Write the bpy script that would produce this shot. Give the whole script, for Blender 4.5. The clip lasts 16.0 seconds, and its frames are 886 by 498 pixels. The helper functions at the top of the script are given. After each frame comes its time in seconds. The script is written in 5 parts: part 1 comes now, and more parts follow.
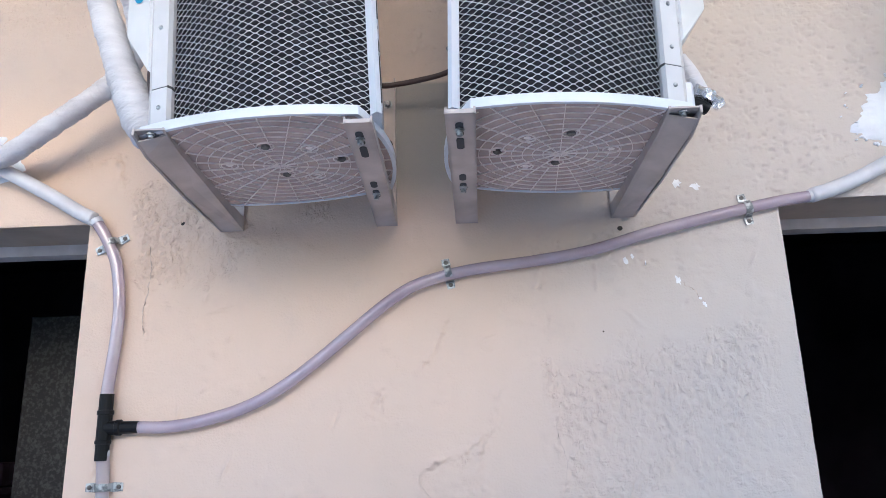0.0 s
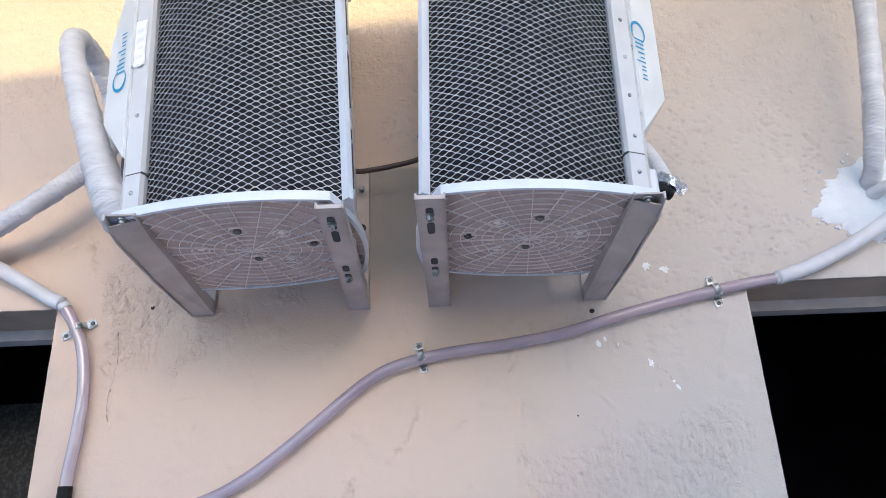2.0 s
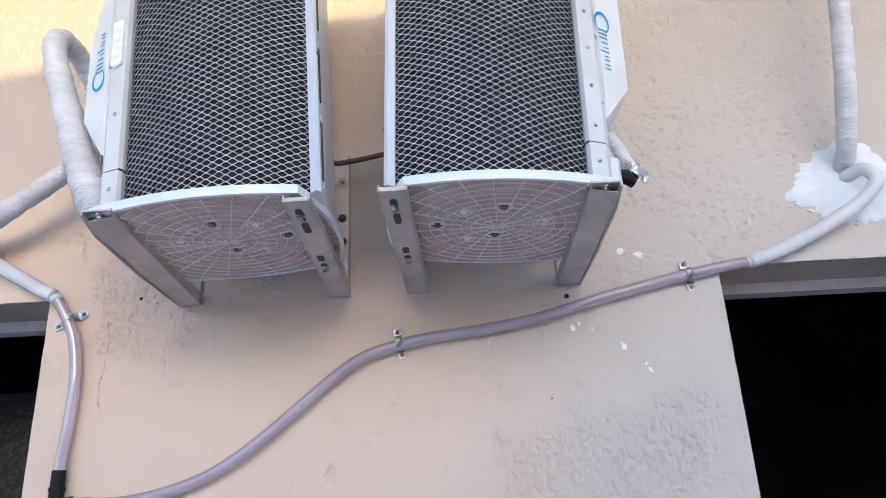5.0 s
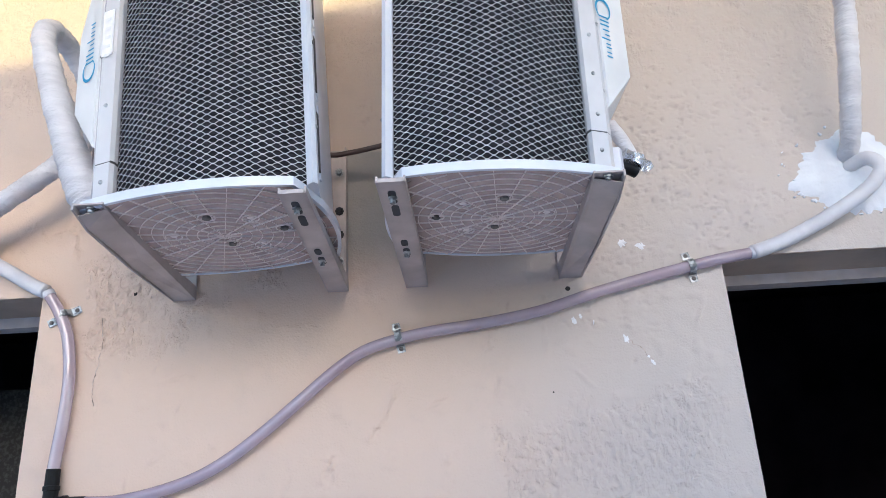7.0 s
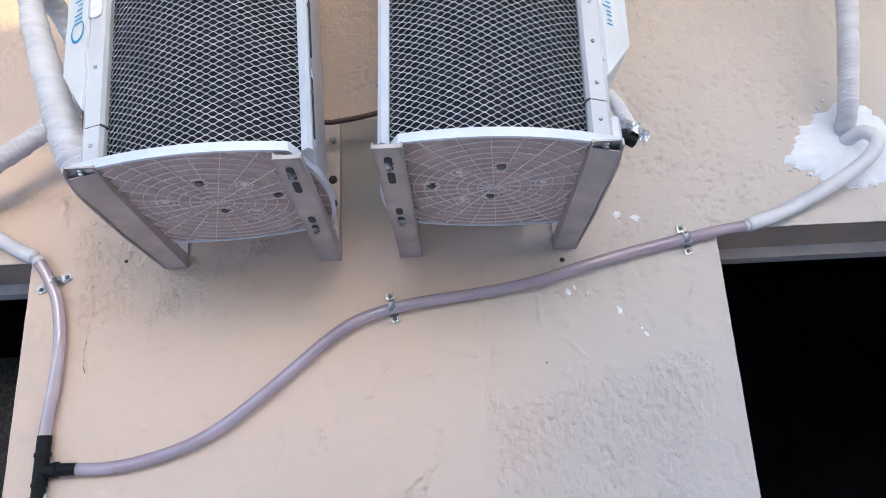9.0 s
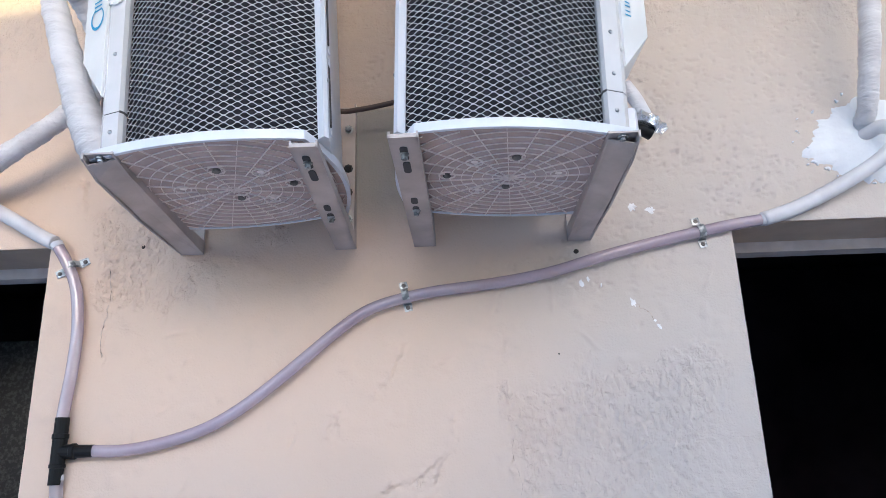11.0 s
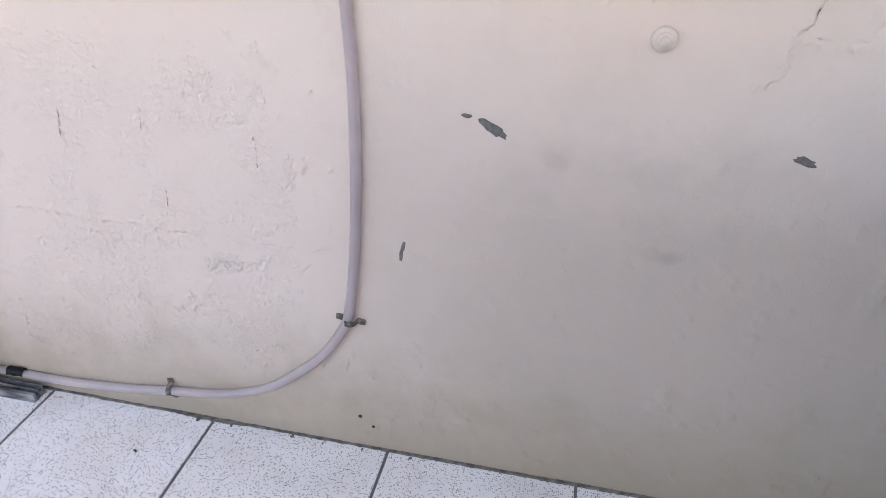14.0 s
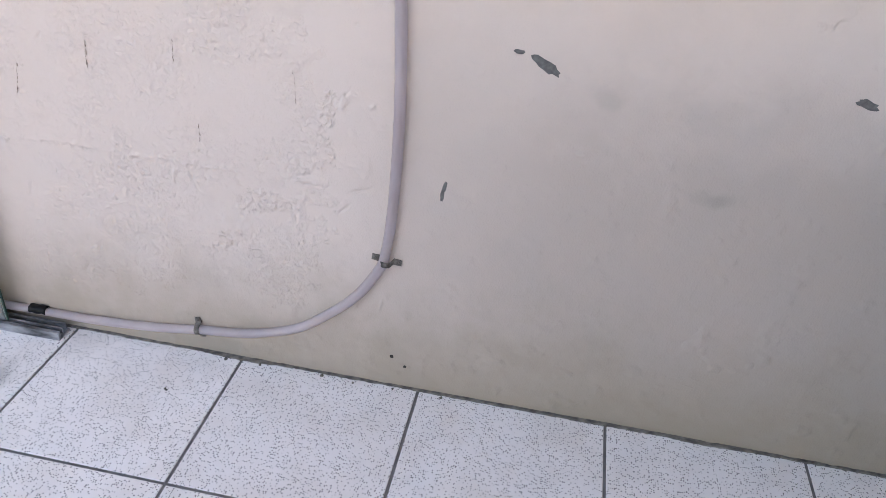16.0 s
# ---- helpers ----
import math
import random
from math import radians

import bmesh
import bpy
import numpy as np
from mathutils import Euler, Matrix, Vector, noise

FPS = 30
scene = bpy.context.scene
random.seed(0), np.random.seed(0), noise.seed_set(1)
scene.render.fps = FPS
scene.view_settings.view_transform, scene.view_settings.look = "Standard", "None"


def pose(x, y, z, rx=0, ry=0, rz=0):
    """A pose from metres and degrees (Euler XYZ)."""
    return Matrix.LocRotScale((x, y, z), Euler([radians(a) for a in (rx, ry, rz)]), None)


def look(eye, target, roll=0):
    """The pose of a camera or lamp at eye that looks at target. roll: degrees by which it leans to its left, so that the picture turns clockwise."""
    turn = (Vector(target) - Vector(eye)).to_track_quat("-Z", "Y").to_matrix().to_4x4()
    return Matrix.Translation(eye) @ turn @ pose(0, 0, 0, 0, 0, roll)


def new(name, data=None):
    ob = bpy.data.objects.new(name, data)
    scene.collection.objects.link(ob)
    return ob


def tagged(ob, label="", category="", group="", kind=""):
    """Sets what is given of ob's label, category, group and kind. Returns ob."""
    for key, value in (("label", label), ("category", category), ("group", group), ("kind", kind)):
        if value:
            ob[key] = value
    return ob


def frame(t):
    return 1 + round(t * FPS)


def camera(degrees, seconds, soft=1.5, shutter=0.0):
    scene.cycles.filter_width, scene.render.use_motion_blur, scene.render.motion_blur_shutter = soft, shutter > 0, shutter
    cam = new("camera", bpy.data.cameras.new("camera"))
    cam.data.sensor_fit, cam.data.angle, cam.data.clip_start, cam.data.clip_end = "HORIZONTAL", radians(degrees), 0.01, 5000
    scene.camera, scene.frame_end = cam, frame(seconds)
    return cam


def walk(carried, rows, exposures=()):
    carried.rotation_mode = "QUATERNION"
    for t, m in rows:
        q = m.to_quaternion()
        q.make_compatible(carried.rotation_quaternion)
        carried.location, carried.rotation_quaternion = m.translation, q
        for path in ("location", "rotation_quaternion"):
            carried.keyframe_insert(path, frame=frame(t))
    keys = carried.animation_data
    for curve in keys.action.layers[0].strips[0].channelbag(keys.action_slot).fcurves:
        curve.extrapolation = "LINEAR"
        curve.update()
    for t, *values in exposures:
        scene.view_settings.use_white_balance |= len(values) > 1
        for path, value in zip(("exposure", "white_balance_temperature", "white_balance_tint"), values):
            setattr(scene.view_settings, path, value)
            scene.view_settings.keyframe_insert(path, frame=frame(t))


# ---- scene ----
cam = camera(63.1, 16.0, soft=0.75)
PATH = [
    (0, (0.091, 0.093, 1.558), (0.037, 2.024, 2.073), -1.6),
    (0.5, (0.096, 0.087, 1.561), (0.063, 1.98, 2.206), -1.9),
    (1, (0.103, 0.089, 1.56), (0.092, 1.962, 2.262), -2.2),
    (1.5, (0.105, 0.095, 1.561), (0.108, 1.96, 2.283), -2.3),
    (2, (0.103, 0.089, 1.561), (0.115, 1.953, 2.287), -2.4),
    (2.5, (0.105, 0.08, 1.56), (0.118, 1.946, 2.279), -2.4),
    (3, (0.103, 0.076, 1.559), (0.11, 1.948, 2.265), -2.2),
    (3.5, (0.132, 0.068, 1.559), (0.131, 1.944, 2.252), -2.2),
    (4, (0.167, 0.051, 1.55), (0.153, 1.93, 2.235), -2.3),
    (6.5, (0.176, 0.073, 1.554), (0.137, 1.946, 2.256), -3.1),
    (7, (0.17, 0.077, 1.556), (0.148, 1.96, 2.23), -3.2),
    (7.5, (0.167, 0.083, 1.552), (0.155, 1.976, 2.198), -3.2),
    (8, (0.162, 0.092, 1.551), (0.162, 1.994, 2.17), -3.2),
    (10.5, (0.161, 0.079, 1.549), (0.14, 1.987, 2.147), -2.1),
    (11, (0.159, 0.084, 1.548), (0.124, 1.997, 2.131), -1.8),
    (11.5, (0.156, 0.089, 1.549), (0.107, 2.012, 2.093), -1.6),
    (12, (0.153, 0.092, 1.541), (0.084, 2.036, 2.006), -1.4),
    (12.5, (0.142, 0.118, 1.513), (-0.011, 2.104, 1.694), -0.2),
    (12.8, (0.101, 0.142, 1.465), (-0.088, 2.132, 1.408), 0.5),
    (13, (0.059, 0.14, 1.416), (-0.12, 2.12, 1.194), 1.4),
    (13.5, (0.055, 0.169, 1.314), (-0.239, 2.02, 0.617), 0.7),
    (14, (-0.115, 0.172, 1.302), (-0.434, 1.875, 0.302), 2.4),
    (14.5, (-0.213, 0.191, 1.285), (-0.614, 1.783, 0.144), 4.1),
    (15, (-0.24, 0.164, 1.298), (-0.661, 1.721, 0.115), 4.5),
    (15.5, (-0.235, 0.167, 1.311), (-0.61, 1.745, 0.141), 4.2),
    (16, (-0.229, 0.169, 1.286), (-0.484, 1.794, 0.149), 3.9),
]
EXPOSURES = [(0, 0.90, 5050, 15), (1.2, 0.80, 5020, 15), (12, 0.88, 5050, 15), (13, 1.07, 5400, 17), (14, 1.11, 5850, 18), (16, 1.03, 5850, 18)]
walk(cam, [(t, look(eye, target, roll)) for t, eye, target, roll in PATH], EXPOSURES)

# ---- world and light ----
SUN_EL, SUN_AZ = 8.0, 12.0
SHADE_TOP = 3.25
world = bpy.data.worlds.new("sky")
scene.world = world
world.use_nodes = True
wn = world.node_tree
sky = wn.nodes.new("ShaderNodeTexSky")
sky.sky_type, sky.sun_disc = "NISHITA", False
sky.sun_elevation, sky.sun_rotation = radians(SUN_EL), radians(180 - SUN_AZ)
sky.air_density, sky.dust_density = 1.0, 2.0
wn.links.new(sky.outputs[0], wn.nodes["Background"].inputs[0])
wn.nodes["Background"].inputs[1].default_value = 0.45
sun_way = Vector((math.sin(radians(SUN_AZ)), -math.cos(radians(SUN_AZ)), math.tan(radians(SUN_EL)))).normalized()
sun = new("sun", bpy.data.lights.new("sun", "SUN"))
sun.data.energy, sun.data.angle, sun.data.color = 2.5, radians(0.4), (1.0, 0.74, 0.21)
sun.matrix_world = look(sun_way * 20, (0, 0, 0))


# ---- materials ----
def mat(name, color, rough=0.6, metal=0.0, spec=0.5):
    m = bpy.data.materials.new(name)
    m.use_nodes = True
    b = m.node_tree.nodes["Principled BSDF"]
    b.inputs["Base Color"].default_value = (*color, 1)
    b.inputs["Roughness"].default_value = rough
    b.inputs["Metallic"].default_value = metal
    b.inputs["Specular IOR Level"].default_value = spec
    return m


def node(m, kind, **values):
    n = m.node_tree.nodes.new(kind)
    for key, value in values.items():
        n.inputs[key.replace("_", " ")].default_value = value
    return n


def link(m, a, b):
    m.node_tree.links.new(a, b)


def mottled(m, a, b, scale=6.0, detail=5.0, lo=0.35, hi=0.65, bump=0.0, bump_scale=200.0, bump_dist=0.001, stretch=None):
    """Colour between a and b by noise, and fine relief."""
    bsdf = m.node_tree.nodes["Principled BSDF"]
    co = node(m, "ShaderNodeTexCoord").outputs["Object"]
    if stretch:
        mp = node(m, "ShaderNodeMapping", Scale=stretch)
        link(m, co, mp.inputs[0])
        co = mp.outputs[0]
    tex = node(m, "ShaderNodeTexNoise", Scale=scale, Detail=detail)
    link(m, co, tex.inputs["Vector"])
    ramp = m.node_tree.nodes.new("ShaderNodeValToRGB")
    ramp.color_ramp.elements[0].position, ramp.color_ramp.elements[1].position = lo, hi
    ramp.color_ramp.elements[0].color, ramp.color_ramp.elements[1].color = (*a, 1), (*b, 1)
    link(m, tex.outputs[0], ramp.inputs[0])
    link(m, ramp.outputs[0], bsdf.inputs["Base Color"])
    if bump:
        fine = node(m, "ShaderNodeTexNoise", Scale=bump_scale, Detail=3.0)
        link(m, co, fine.inputs["Vector"])
        bp = node(m, "ShaderNodeBump", Strength=bump, Distance=bump_dist)
        link(m, fine.outputs[0], bp.inputs["Height"])
        link(m, bp.outputs[0], bsdf.inputs["Normal"])
    return m


def wall_paint():
    """Old cream emulsion over patched plaster, with grime; warmer and greyer tones partly hold light and shade."""
    m = mat("wall_paint", (0.6, 0.5, 0.42), 0.62, spec=0.35)
    bsdf = m.node_tree.nodes["Principled BSDF"]
    co = node(m, "ShaderNodeTexCoord").outputs["Object"]
    big = node(m, "ShaderNodeTexNoise", Scale=1.6, Detail=4.0, Roughness=0.55)
    mid = node(m, "ShaderNodeTexNoise", Scale=9.0, Detail=6.0, Roughness=0.6)
    for n in (big, mid):
        link(m, co, n.inputs["Vector"])
    sep = m.node_tree.nodes.new("ShaderNodeSeparateXYZ")
    link(m, co, sep.inputs[0])

    def calc(op, a, b):
        n = m.node_tree.nodes.new("ShaderNodeMath")
        n.operation = op
        for i, v in enumerate((a, b)):
            if isinstance(v, (int, float)):
                n.inputs[i].default_value = v
            else:
                link(m, v, n.inputs[i])
        return n.outputs[0]

    def mixed(fac, a, b):
        n = m.node_tree.nodes.new("ShaderNodeMix")
        n.data_type = "RGBA"
        link(m, fac, n.inputs[0])
        for v, s in ((a, n.inputs[6]), (b, n.inputs[7])):
            if isinstance(v, tuple):
                s.default_value = (*v, 1)
            else:
                link(m, v, s)
        return n.outputs[2]

    def span(v, lo, hi):
        n = m.node_tree.nodes.new("ShaderNodeMapRange")
        n.interpolation_type = "SMOOTHSTEP"
        link(m, v, n.inputs[0])
        n.inputs[1].default_value, n.inputs[2].default_value = lo, hi
        return n.outputs[0]

    # greyer paint low and right of the drain hose; part is light put into colour
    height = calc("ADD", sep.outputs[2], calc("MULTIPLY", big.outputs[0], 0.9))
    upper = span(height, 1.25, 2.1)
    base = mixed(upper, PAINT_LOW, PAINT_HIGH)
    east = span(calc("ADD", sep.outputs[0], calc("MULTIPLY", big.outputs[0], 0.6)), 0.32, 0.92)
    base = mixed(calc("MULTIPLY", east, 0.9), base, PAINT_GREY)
    # a greyer tone over the window heads
    base = mixed(calc("MULTIPLY", calc("MULTIPLY", span(calc("ADD", sep.outputs[2], calc("MULTIPLY", big.outputs[0], 0.2)), 2.20, 2.42), calc("SUBTRACT", 1.0, east)), 0.85), base, PAINT_TOP)
    # duller paint low beyond the drain hose, with the shade there put into its colour
    dull_shade = calc("MULTIPLY", span(calc("ADD", sep.outputs[0], calc("MULTIPLY", big.outputs[0], 0.7)), -0.38, 0.22), calc("SUBTRACT", 1.0, span(calc("ADD", sep.outputs[2], calc("MULTIPLY", mid.outputs[0], 0.3)), 0.75, 1.22)))
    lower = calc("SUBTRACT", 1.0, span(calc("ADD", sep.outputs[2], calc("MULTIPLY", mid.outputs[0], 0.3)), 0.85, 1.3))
    dull_shade = calc("MAXIMUM", dull_shade, calc("MULTIPLY", calc("MULTIPLY", span(calc("ADD", sep.outputs[0], calc("MULTIPLY", mid.outputs[0], 0.05)), -0.53, -0.46), lower), 0.55))
    base = mixed(calc("MULTIPLY", dull_shade, 0.74), base, PAINT_DULL_SHADE)
    stain = span(mid.outputs[0], 0.55, 0.75)
    base = mixed(calc("MULTIPLY", stain, 0.16), base, (0.36, 0.31, 0.28))
    smear = node(m, "ShaderNodeTexNoise", Scale=3.3, Detail=2.0)
    link(m, co, smear.inputs["Vector"])
    base = mixed(calc("MULTIPLY", span(smear.outputs[0], 0.6, 0.72), 0.09), base, (0.34, 0.32, 0.31))
    # brown stain at the foot; its tall fade also puts floor-level shade into colour
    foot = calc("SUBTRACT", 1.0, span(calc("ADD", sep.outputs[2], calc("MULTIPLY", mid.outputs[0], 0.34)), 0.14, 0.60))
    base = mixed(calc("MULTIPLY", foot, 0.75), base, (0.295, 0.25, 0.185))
    wob = node(m, "ShaderNodeTexNoise", Scale=26.0, Detail=3.0)
    link(m, co, wob.inputs["Vector"])
    for cx, cz, rx, rz, amount in ((-0.142, 0.796, 0.035, 0.03, 0.22), (0.03, 0.79, 0.10, 0.05, 0.16), (0.084, 0.629, 0.05, 0.022, 0.4), (-0.99, 0.02, 0.4, 0.05, 0.35)):
        dx = calc("DIVIDE", calc("SUBTRACT", sep.outputs[0], cx), rx)
        dz = calc("DIVIDE", calc("SUBTRACT", sep.outputs[2], cz), rz)
        far = calc("ADD", calc("SQRT", calc("ADD", calc("MULTIPLY", dx, dx), calc("MULTIPLY", dz, dz)), 0.0), calc("MULTIPLY", wob.outputs[0], 1.6))
        base = mixed(calc("MULTIPLY", calc("SUBTRACT", 1.0, span(far, 0.9, 1.9)), amount), base, (0.27, 0.25, 0.21))
    # shade between the brackets, put into the paint over a duller patch
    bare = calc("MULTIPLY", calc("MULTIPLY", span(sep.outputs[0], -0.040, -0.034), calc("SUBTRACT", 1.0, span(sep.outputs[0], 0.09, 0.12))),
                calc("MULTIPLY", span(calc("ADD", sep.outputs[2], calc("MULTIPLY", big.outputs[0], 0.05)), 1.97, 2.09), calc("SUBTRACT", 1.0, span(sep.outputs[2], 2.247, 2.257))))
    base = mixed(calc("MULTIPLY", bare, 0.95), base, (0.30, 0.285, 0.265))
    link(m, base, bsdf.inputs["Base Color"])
    att = m.node_tree.nodes.new("ShaderNodeAttribute")
    att.attribute_name = "coarse"
    fine = node(m, "ShaderNodeTexNoise", Scale=260.0, Detail=4.0)
    grit = node(m, "ShaderNodeTexNoise", Scale=135.0, Detail=4.0, Roughness=0.6)
    for n in (fine, grit):
        link(m, co, n.inputs["Vector"])
    wide = node(m, "ShaderNodeMapping")
    link(m, co, wide.inputs["Vector"])
    wide.inputs["Scale"].default_value = (0.75, 1.0, 1.5)
    scars = node(m, "ShaderNodeTexNoise", Scale=88.0, Detail=2.0, Roughness=0.45, Distortion=0.3)
    nests = node(m, "ShaderNodeTexNoise", Scale=9.0, Detail=3.0, Roughness=0.6)
    for n in (scars, nests):
        link(m, wide.outputs[0], n.inputs["Vector"])
    nest = calc("MAXIMUM", calc("MULTIPLY", span(nests.outputs[0], 0.62, 0.70), 0.5), calc("MULTIPLY", calc("SUBTRACT", span(att.outputs["Fac"], 0.0, 0.5), calc("MULTIPLY", span(att.outputs["Fac"], 0.7, 1.0), 0.75)), span(nests.outputs[0], 0.40, 0.55)))
    scar = calc("MULTIPLY", calc("SUBTRACT", span(scars.outputs[0], 0.42, 0.74), calc("MULTIPLY", span(calc("SUBTRACT", 1.0, scars.outputs[0]), 0.62, 0.74), 0.15)), nest)
    h = calc("ADD", calc("MULTIPLY", fine.outputs[0], 0.10), calc("MULTIPLY", grit.outputs[0], calc("ADD", calc("MULTIPLY", att.outputs["Fac"], 0.20), 0.08)))
    h = calc("ADD", h, calc("MULTIPLY", scar, 0.14))
    tall = node(m, "ShaderNodeMapping")
    link(m, co, tall.inputs["Vector"])
    tall.inputs["Scale"].default_value = (1.0, 1.0, 0.6)
    crust = node(m, "ShaderNodeTexNoise", Scale=125.0, Detail=2.0, Roughness=0.5, Distortion=0.6)
    link(m, tall.outputs[0], crust.inputs["Vector"])
    h = calc("ADD", h, calc("MULTIPLY", calc("MULTIPLY", span(crust.outputs[0], 0.46, 0.60), att.outputs["Fac"]), 0.16))
    bp = node(m, "ShaderNodeBump", Strength=1.0, Distance=0.007)
    link(m, h, bp.inputs["Height"])
    link(m, bp.outputs[0], bsdf.inputs["Normal"])
    return m


PAINT_DULL_SHADE = (0.383, 0.330, 0.288)
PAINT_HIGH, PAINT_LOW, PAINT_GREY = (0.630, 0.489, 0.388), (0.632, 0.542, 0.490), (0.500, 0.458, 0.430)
PAINT_TOP = (0.465, 0.400, 0.360)
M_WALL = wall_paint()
# reveal paint darkened: the recess shade is put into its colour
M_REVEAL = mottled(mat("reveal_paint", (0.55, 0.45, 0.36), 0.7), (0.34, 0.275, 0.22), (0.48, 0.39, 0.31), 7, bump=0.3, bump_scale=120, bump_dist=0.002)
M_SILL = mottled(mat("sill_paint", (0.6, 0.57, 0.57), 0.5), (0.52, 0.49, 0.49), (0.66, 0.63, 0.64), 9, bump=0.3, bump_scale=90)
M_CRACK = mottled(mat("crack", (0.2, 0.16, 0.13), 0.9), (0.24, 0.20, 0.165), (0.56, 0.475, 0.41), 75, lo=0.38, hi=0.56)
M_RIDGE = mottled(mat("plaster_ridge", (0.56, 0.48, 0.42), 0.75), (0.53, 0.455, 0.395), (0.6, 0.52, 0.46), 30)
M_CHIP = mottled(mat("bare_plaster", (0.75, 0.75, 0.76), 0.8), (0.7, 0.7, 0.72), (0.82, 0.82, 0.84), 60)
M_MARK = mottled(mat("cement_mark", (0.12, 0.115, 0.115), 0.9), (0.09, 0.085, 0.085), (0.15, 0.145, 0.14), 90)
M_HOLE = mat("hole_dark", (0.03, 0.025, 0.022), 0.9)
M_PATCH = mottled(mat("gypsum", (0.8, 0.82, 0.86), 0.75), (0.64, 0.67, 0.74), (0.74, 0.77, 0.82), 18, bump=0.6, bump_scale=60, bump_dist=0.004)
M_WHITE = mottled(mat("white_enamel", (0.78, 0.79, 0.82), 0.32), (0.63, 0.66, 0.74), (0.69, 0.72, 0.79), 12, bump=0.05, bump_scale=500)
# copy of the white enamel, greyed for the shade on the outer posts
M_POST_SHADED = mottled(mat("post_enamel_shaded", (0.62, 0.62, 0.64), 0.2), (0.56, 0.565, 0.59), (0.64, 0.645, 0.67), 12, bump=0.05, bump_scale=300)
M_COVER = mottled(mat("cover_plastic", (0.78, 0.79, 0.8), 0.38), (0.64, 0.655, 0.67), (0.72, 0.735, 0.75), 12)
M_SEAM = mat("seam_shadow", (0.05, 0.05, 0.055), 0.8)
# tray underside: shade and warm floor bounce are put into the plastic's colour
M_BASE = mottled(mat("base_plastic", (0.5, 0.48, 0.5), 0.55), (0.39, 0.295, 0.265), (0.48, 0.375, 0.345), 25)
M_RIB = mat("rib_plastic", (0.84, 0.745, 0.70), 0.5)
M_GUARD = mottled(mat("guard_wire", (0.6, 0.6, 0.6), 0.5), (0.60, 0.60, 0.62), (0.80, 0.80, 0.81), 30)
M_COIL = mottled(mat("coil_fins", (0.017, 0.017, 0.021), 0.8, spec=0.15), (0.014, 0.014, 0.018), (0.048, 0.046, 0.056), 45, detail=6, lo=0.42, hi=0.72, stretch=(0.7, 1, 4), bump=0.5, bump_scale=90, bump_dist=0.002)
M_BLUE = mat("blue_print", (0.03, 0.28, 0.52), 0.4)
M_STEEL = mottled(mat("bracket_steel", (0.42, 0.42, 0.44), 0.5, 0.35), (0.37, 0.335, 0.325), (0.51, 0.465, 0.455), 14, bump=0.1, bump_scale=300)
M_ZINC = mottled(mat("zinc", (0.4, 0.43, 0.45), 0.38, 0.6), (0.16, 0.17, 0.18), (0.5, 0.52, 0.53), 90, lo=0.42, hi=0.58)
M_RUST = mottled(mat("rusty_zinc", (0.12, 0.1, 0.09), 0.6, 0.4), (0.07, 0.06, 0.055), (0.22, 0.2, 0.18), 80)
M_BLACK = mat("black_plastic", (0.008, 0.008, 0.009), 0.45, spec=0.15)
M_CABLE = mat("cable_rubber", (0.05, 0.03, 0.028), 0.5)
M_TAPE = mottled(mat("wrap_tape", (0.70, 0.69, 0.72), 0.45), (0.54, 0.53, 0.56), (0.66, 0.65, 0.675), 14, bump=0.5, bump_scale=55, bump_dist=0.005, stretch=(0.8, 0.8, 4))
M_FOAM = mottled(mat("white_hose", (0.72, 0.71, 0.74), 0.5), (0.55, 0.545, 0.58), (0.65, 0.645, 0.675), 20, bump=0.2, bump_scale=160)
M_FOIL = mottled(mat("foil", (0.75, 0.77, 0.8), 0.25, 0.9), (0.6, 0.62, 0.65), (0.85, 0.86, 0.88), 40, bump=0.8, bump_scale=70, bump_dist=0.004)
M_HOSE = mottled(mat("clear_pvc", (0.5, 0.41, 0.46), 0.25), (0.55, 0.44, 0.53), (0.65, 0.55, 0.63), 10)
M_HOSE.node_tree.nodes["Principled BSDF"].inputs["Transmission Weight"].default_value = 0.5
M_HOSE.node_tree.nodes["Principled BSDF"].inputs["Coat Weight"].default_value = 0.8
M_HOSE_DRY = mottled(mat("cloudy_pvc", (0.7, 0.6, 0.66), 0.35), (0.63, 0.545, 0.565), (0.74, 0.655, 0.675), 10)
M_HOSE_DRY.node_tree.nodes["Principled BSDF"].inputs["Transmission Weight"].default_value = 0.6
M_GROUT = mottled(mat("grout", (0.16, 0.15, 0.155), 0.9), (0.12, 0.115, 0.12), (0.2, 0.19, 0.19), 30)
M_DIRT = mottled(mat("floor_dirt", (0.2, 0.17, 0.14), 0.95), (0.085, 0.078, 0.075), (0.22, 0.20, 0.175), 60, bump=0.8, bump_scale=150, bump_dist=0.003)
M_ALU = mottled(mat("worn_aluminium", (0.3, 0.3, 0.31), 0.45, 0.6), (0.10, 0.10, 0.105), (0.42, 0.42, 0.44), 45, stretch=(0.3, 1, 1), bump=0.4, bump_scale=120)
M_RAIL = mottled(mat("rail_aluminium", (0.7, 0.7, 0.72), 0.3, 0.5), (0.55, 0.55, 0.57), (0.74, 0.75, 0.78), 30, stretch=(0.2, 1, 1))
M_FRAME = mottled(mat("window_frame_paint", (0.5, 0.46, 0.46), 0.5), (0.44, 0.4, 0.4), (0.56, 0.52, 0.52), 20)
# indoor dimness is put into the very dark room and granite colours
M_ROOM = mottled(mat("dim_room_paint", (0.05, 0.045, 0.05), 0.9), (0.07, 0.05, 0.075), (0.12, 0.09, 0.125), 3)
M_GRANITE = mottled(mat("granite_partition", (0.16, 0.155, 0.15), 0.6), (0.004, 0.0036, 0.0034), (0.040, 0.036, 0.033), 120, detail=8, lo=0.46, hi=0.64)
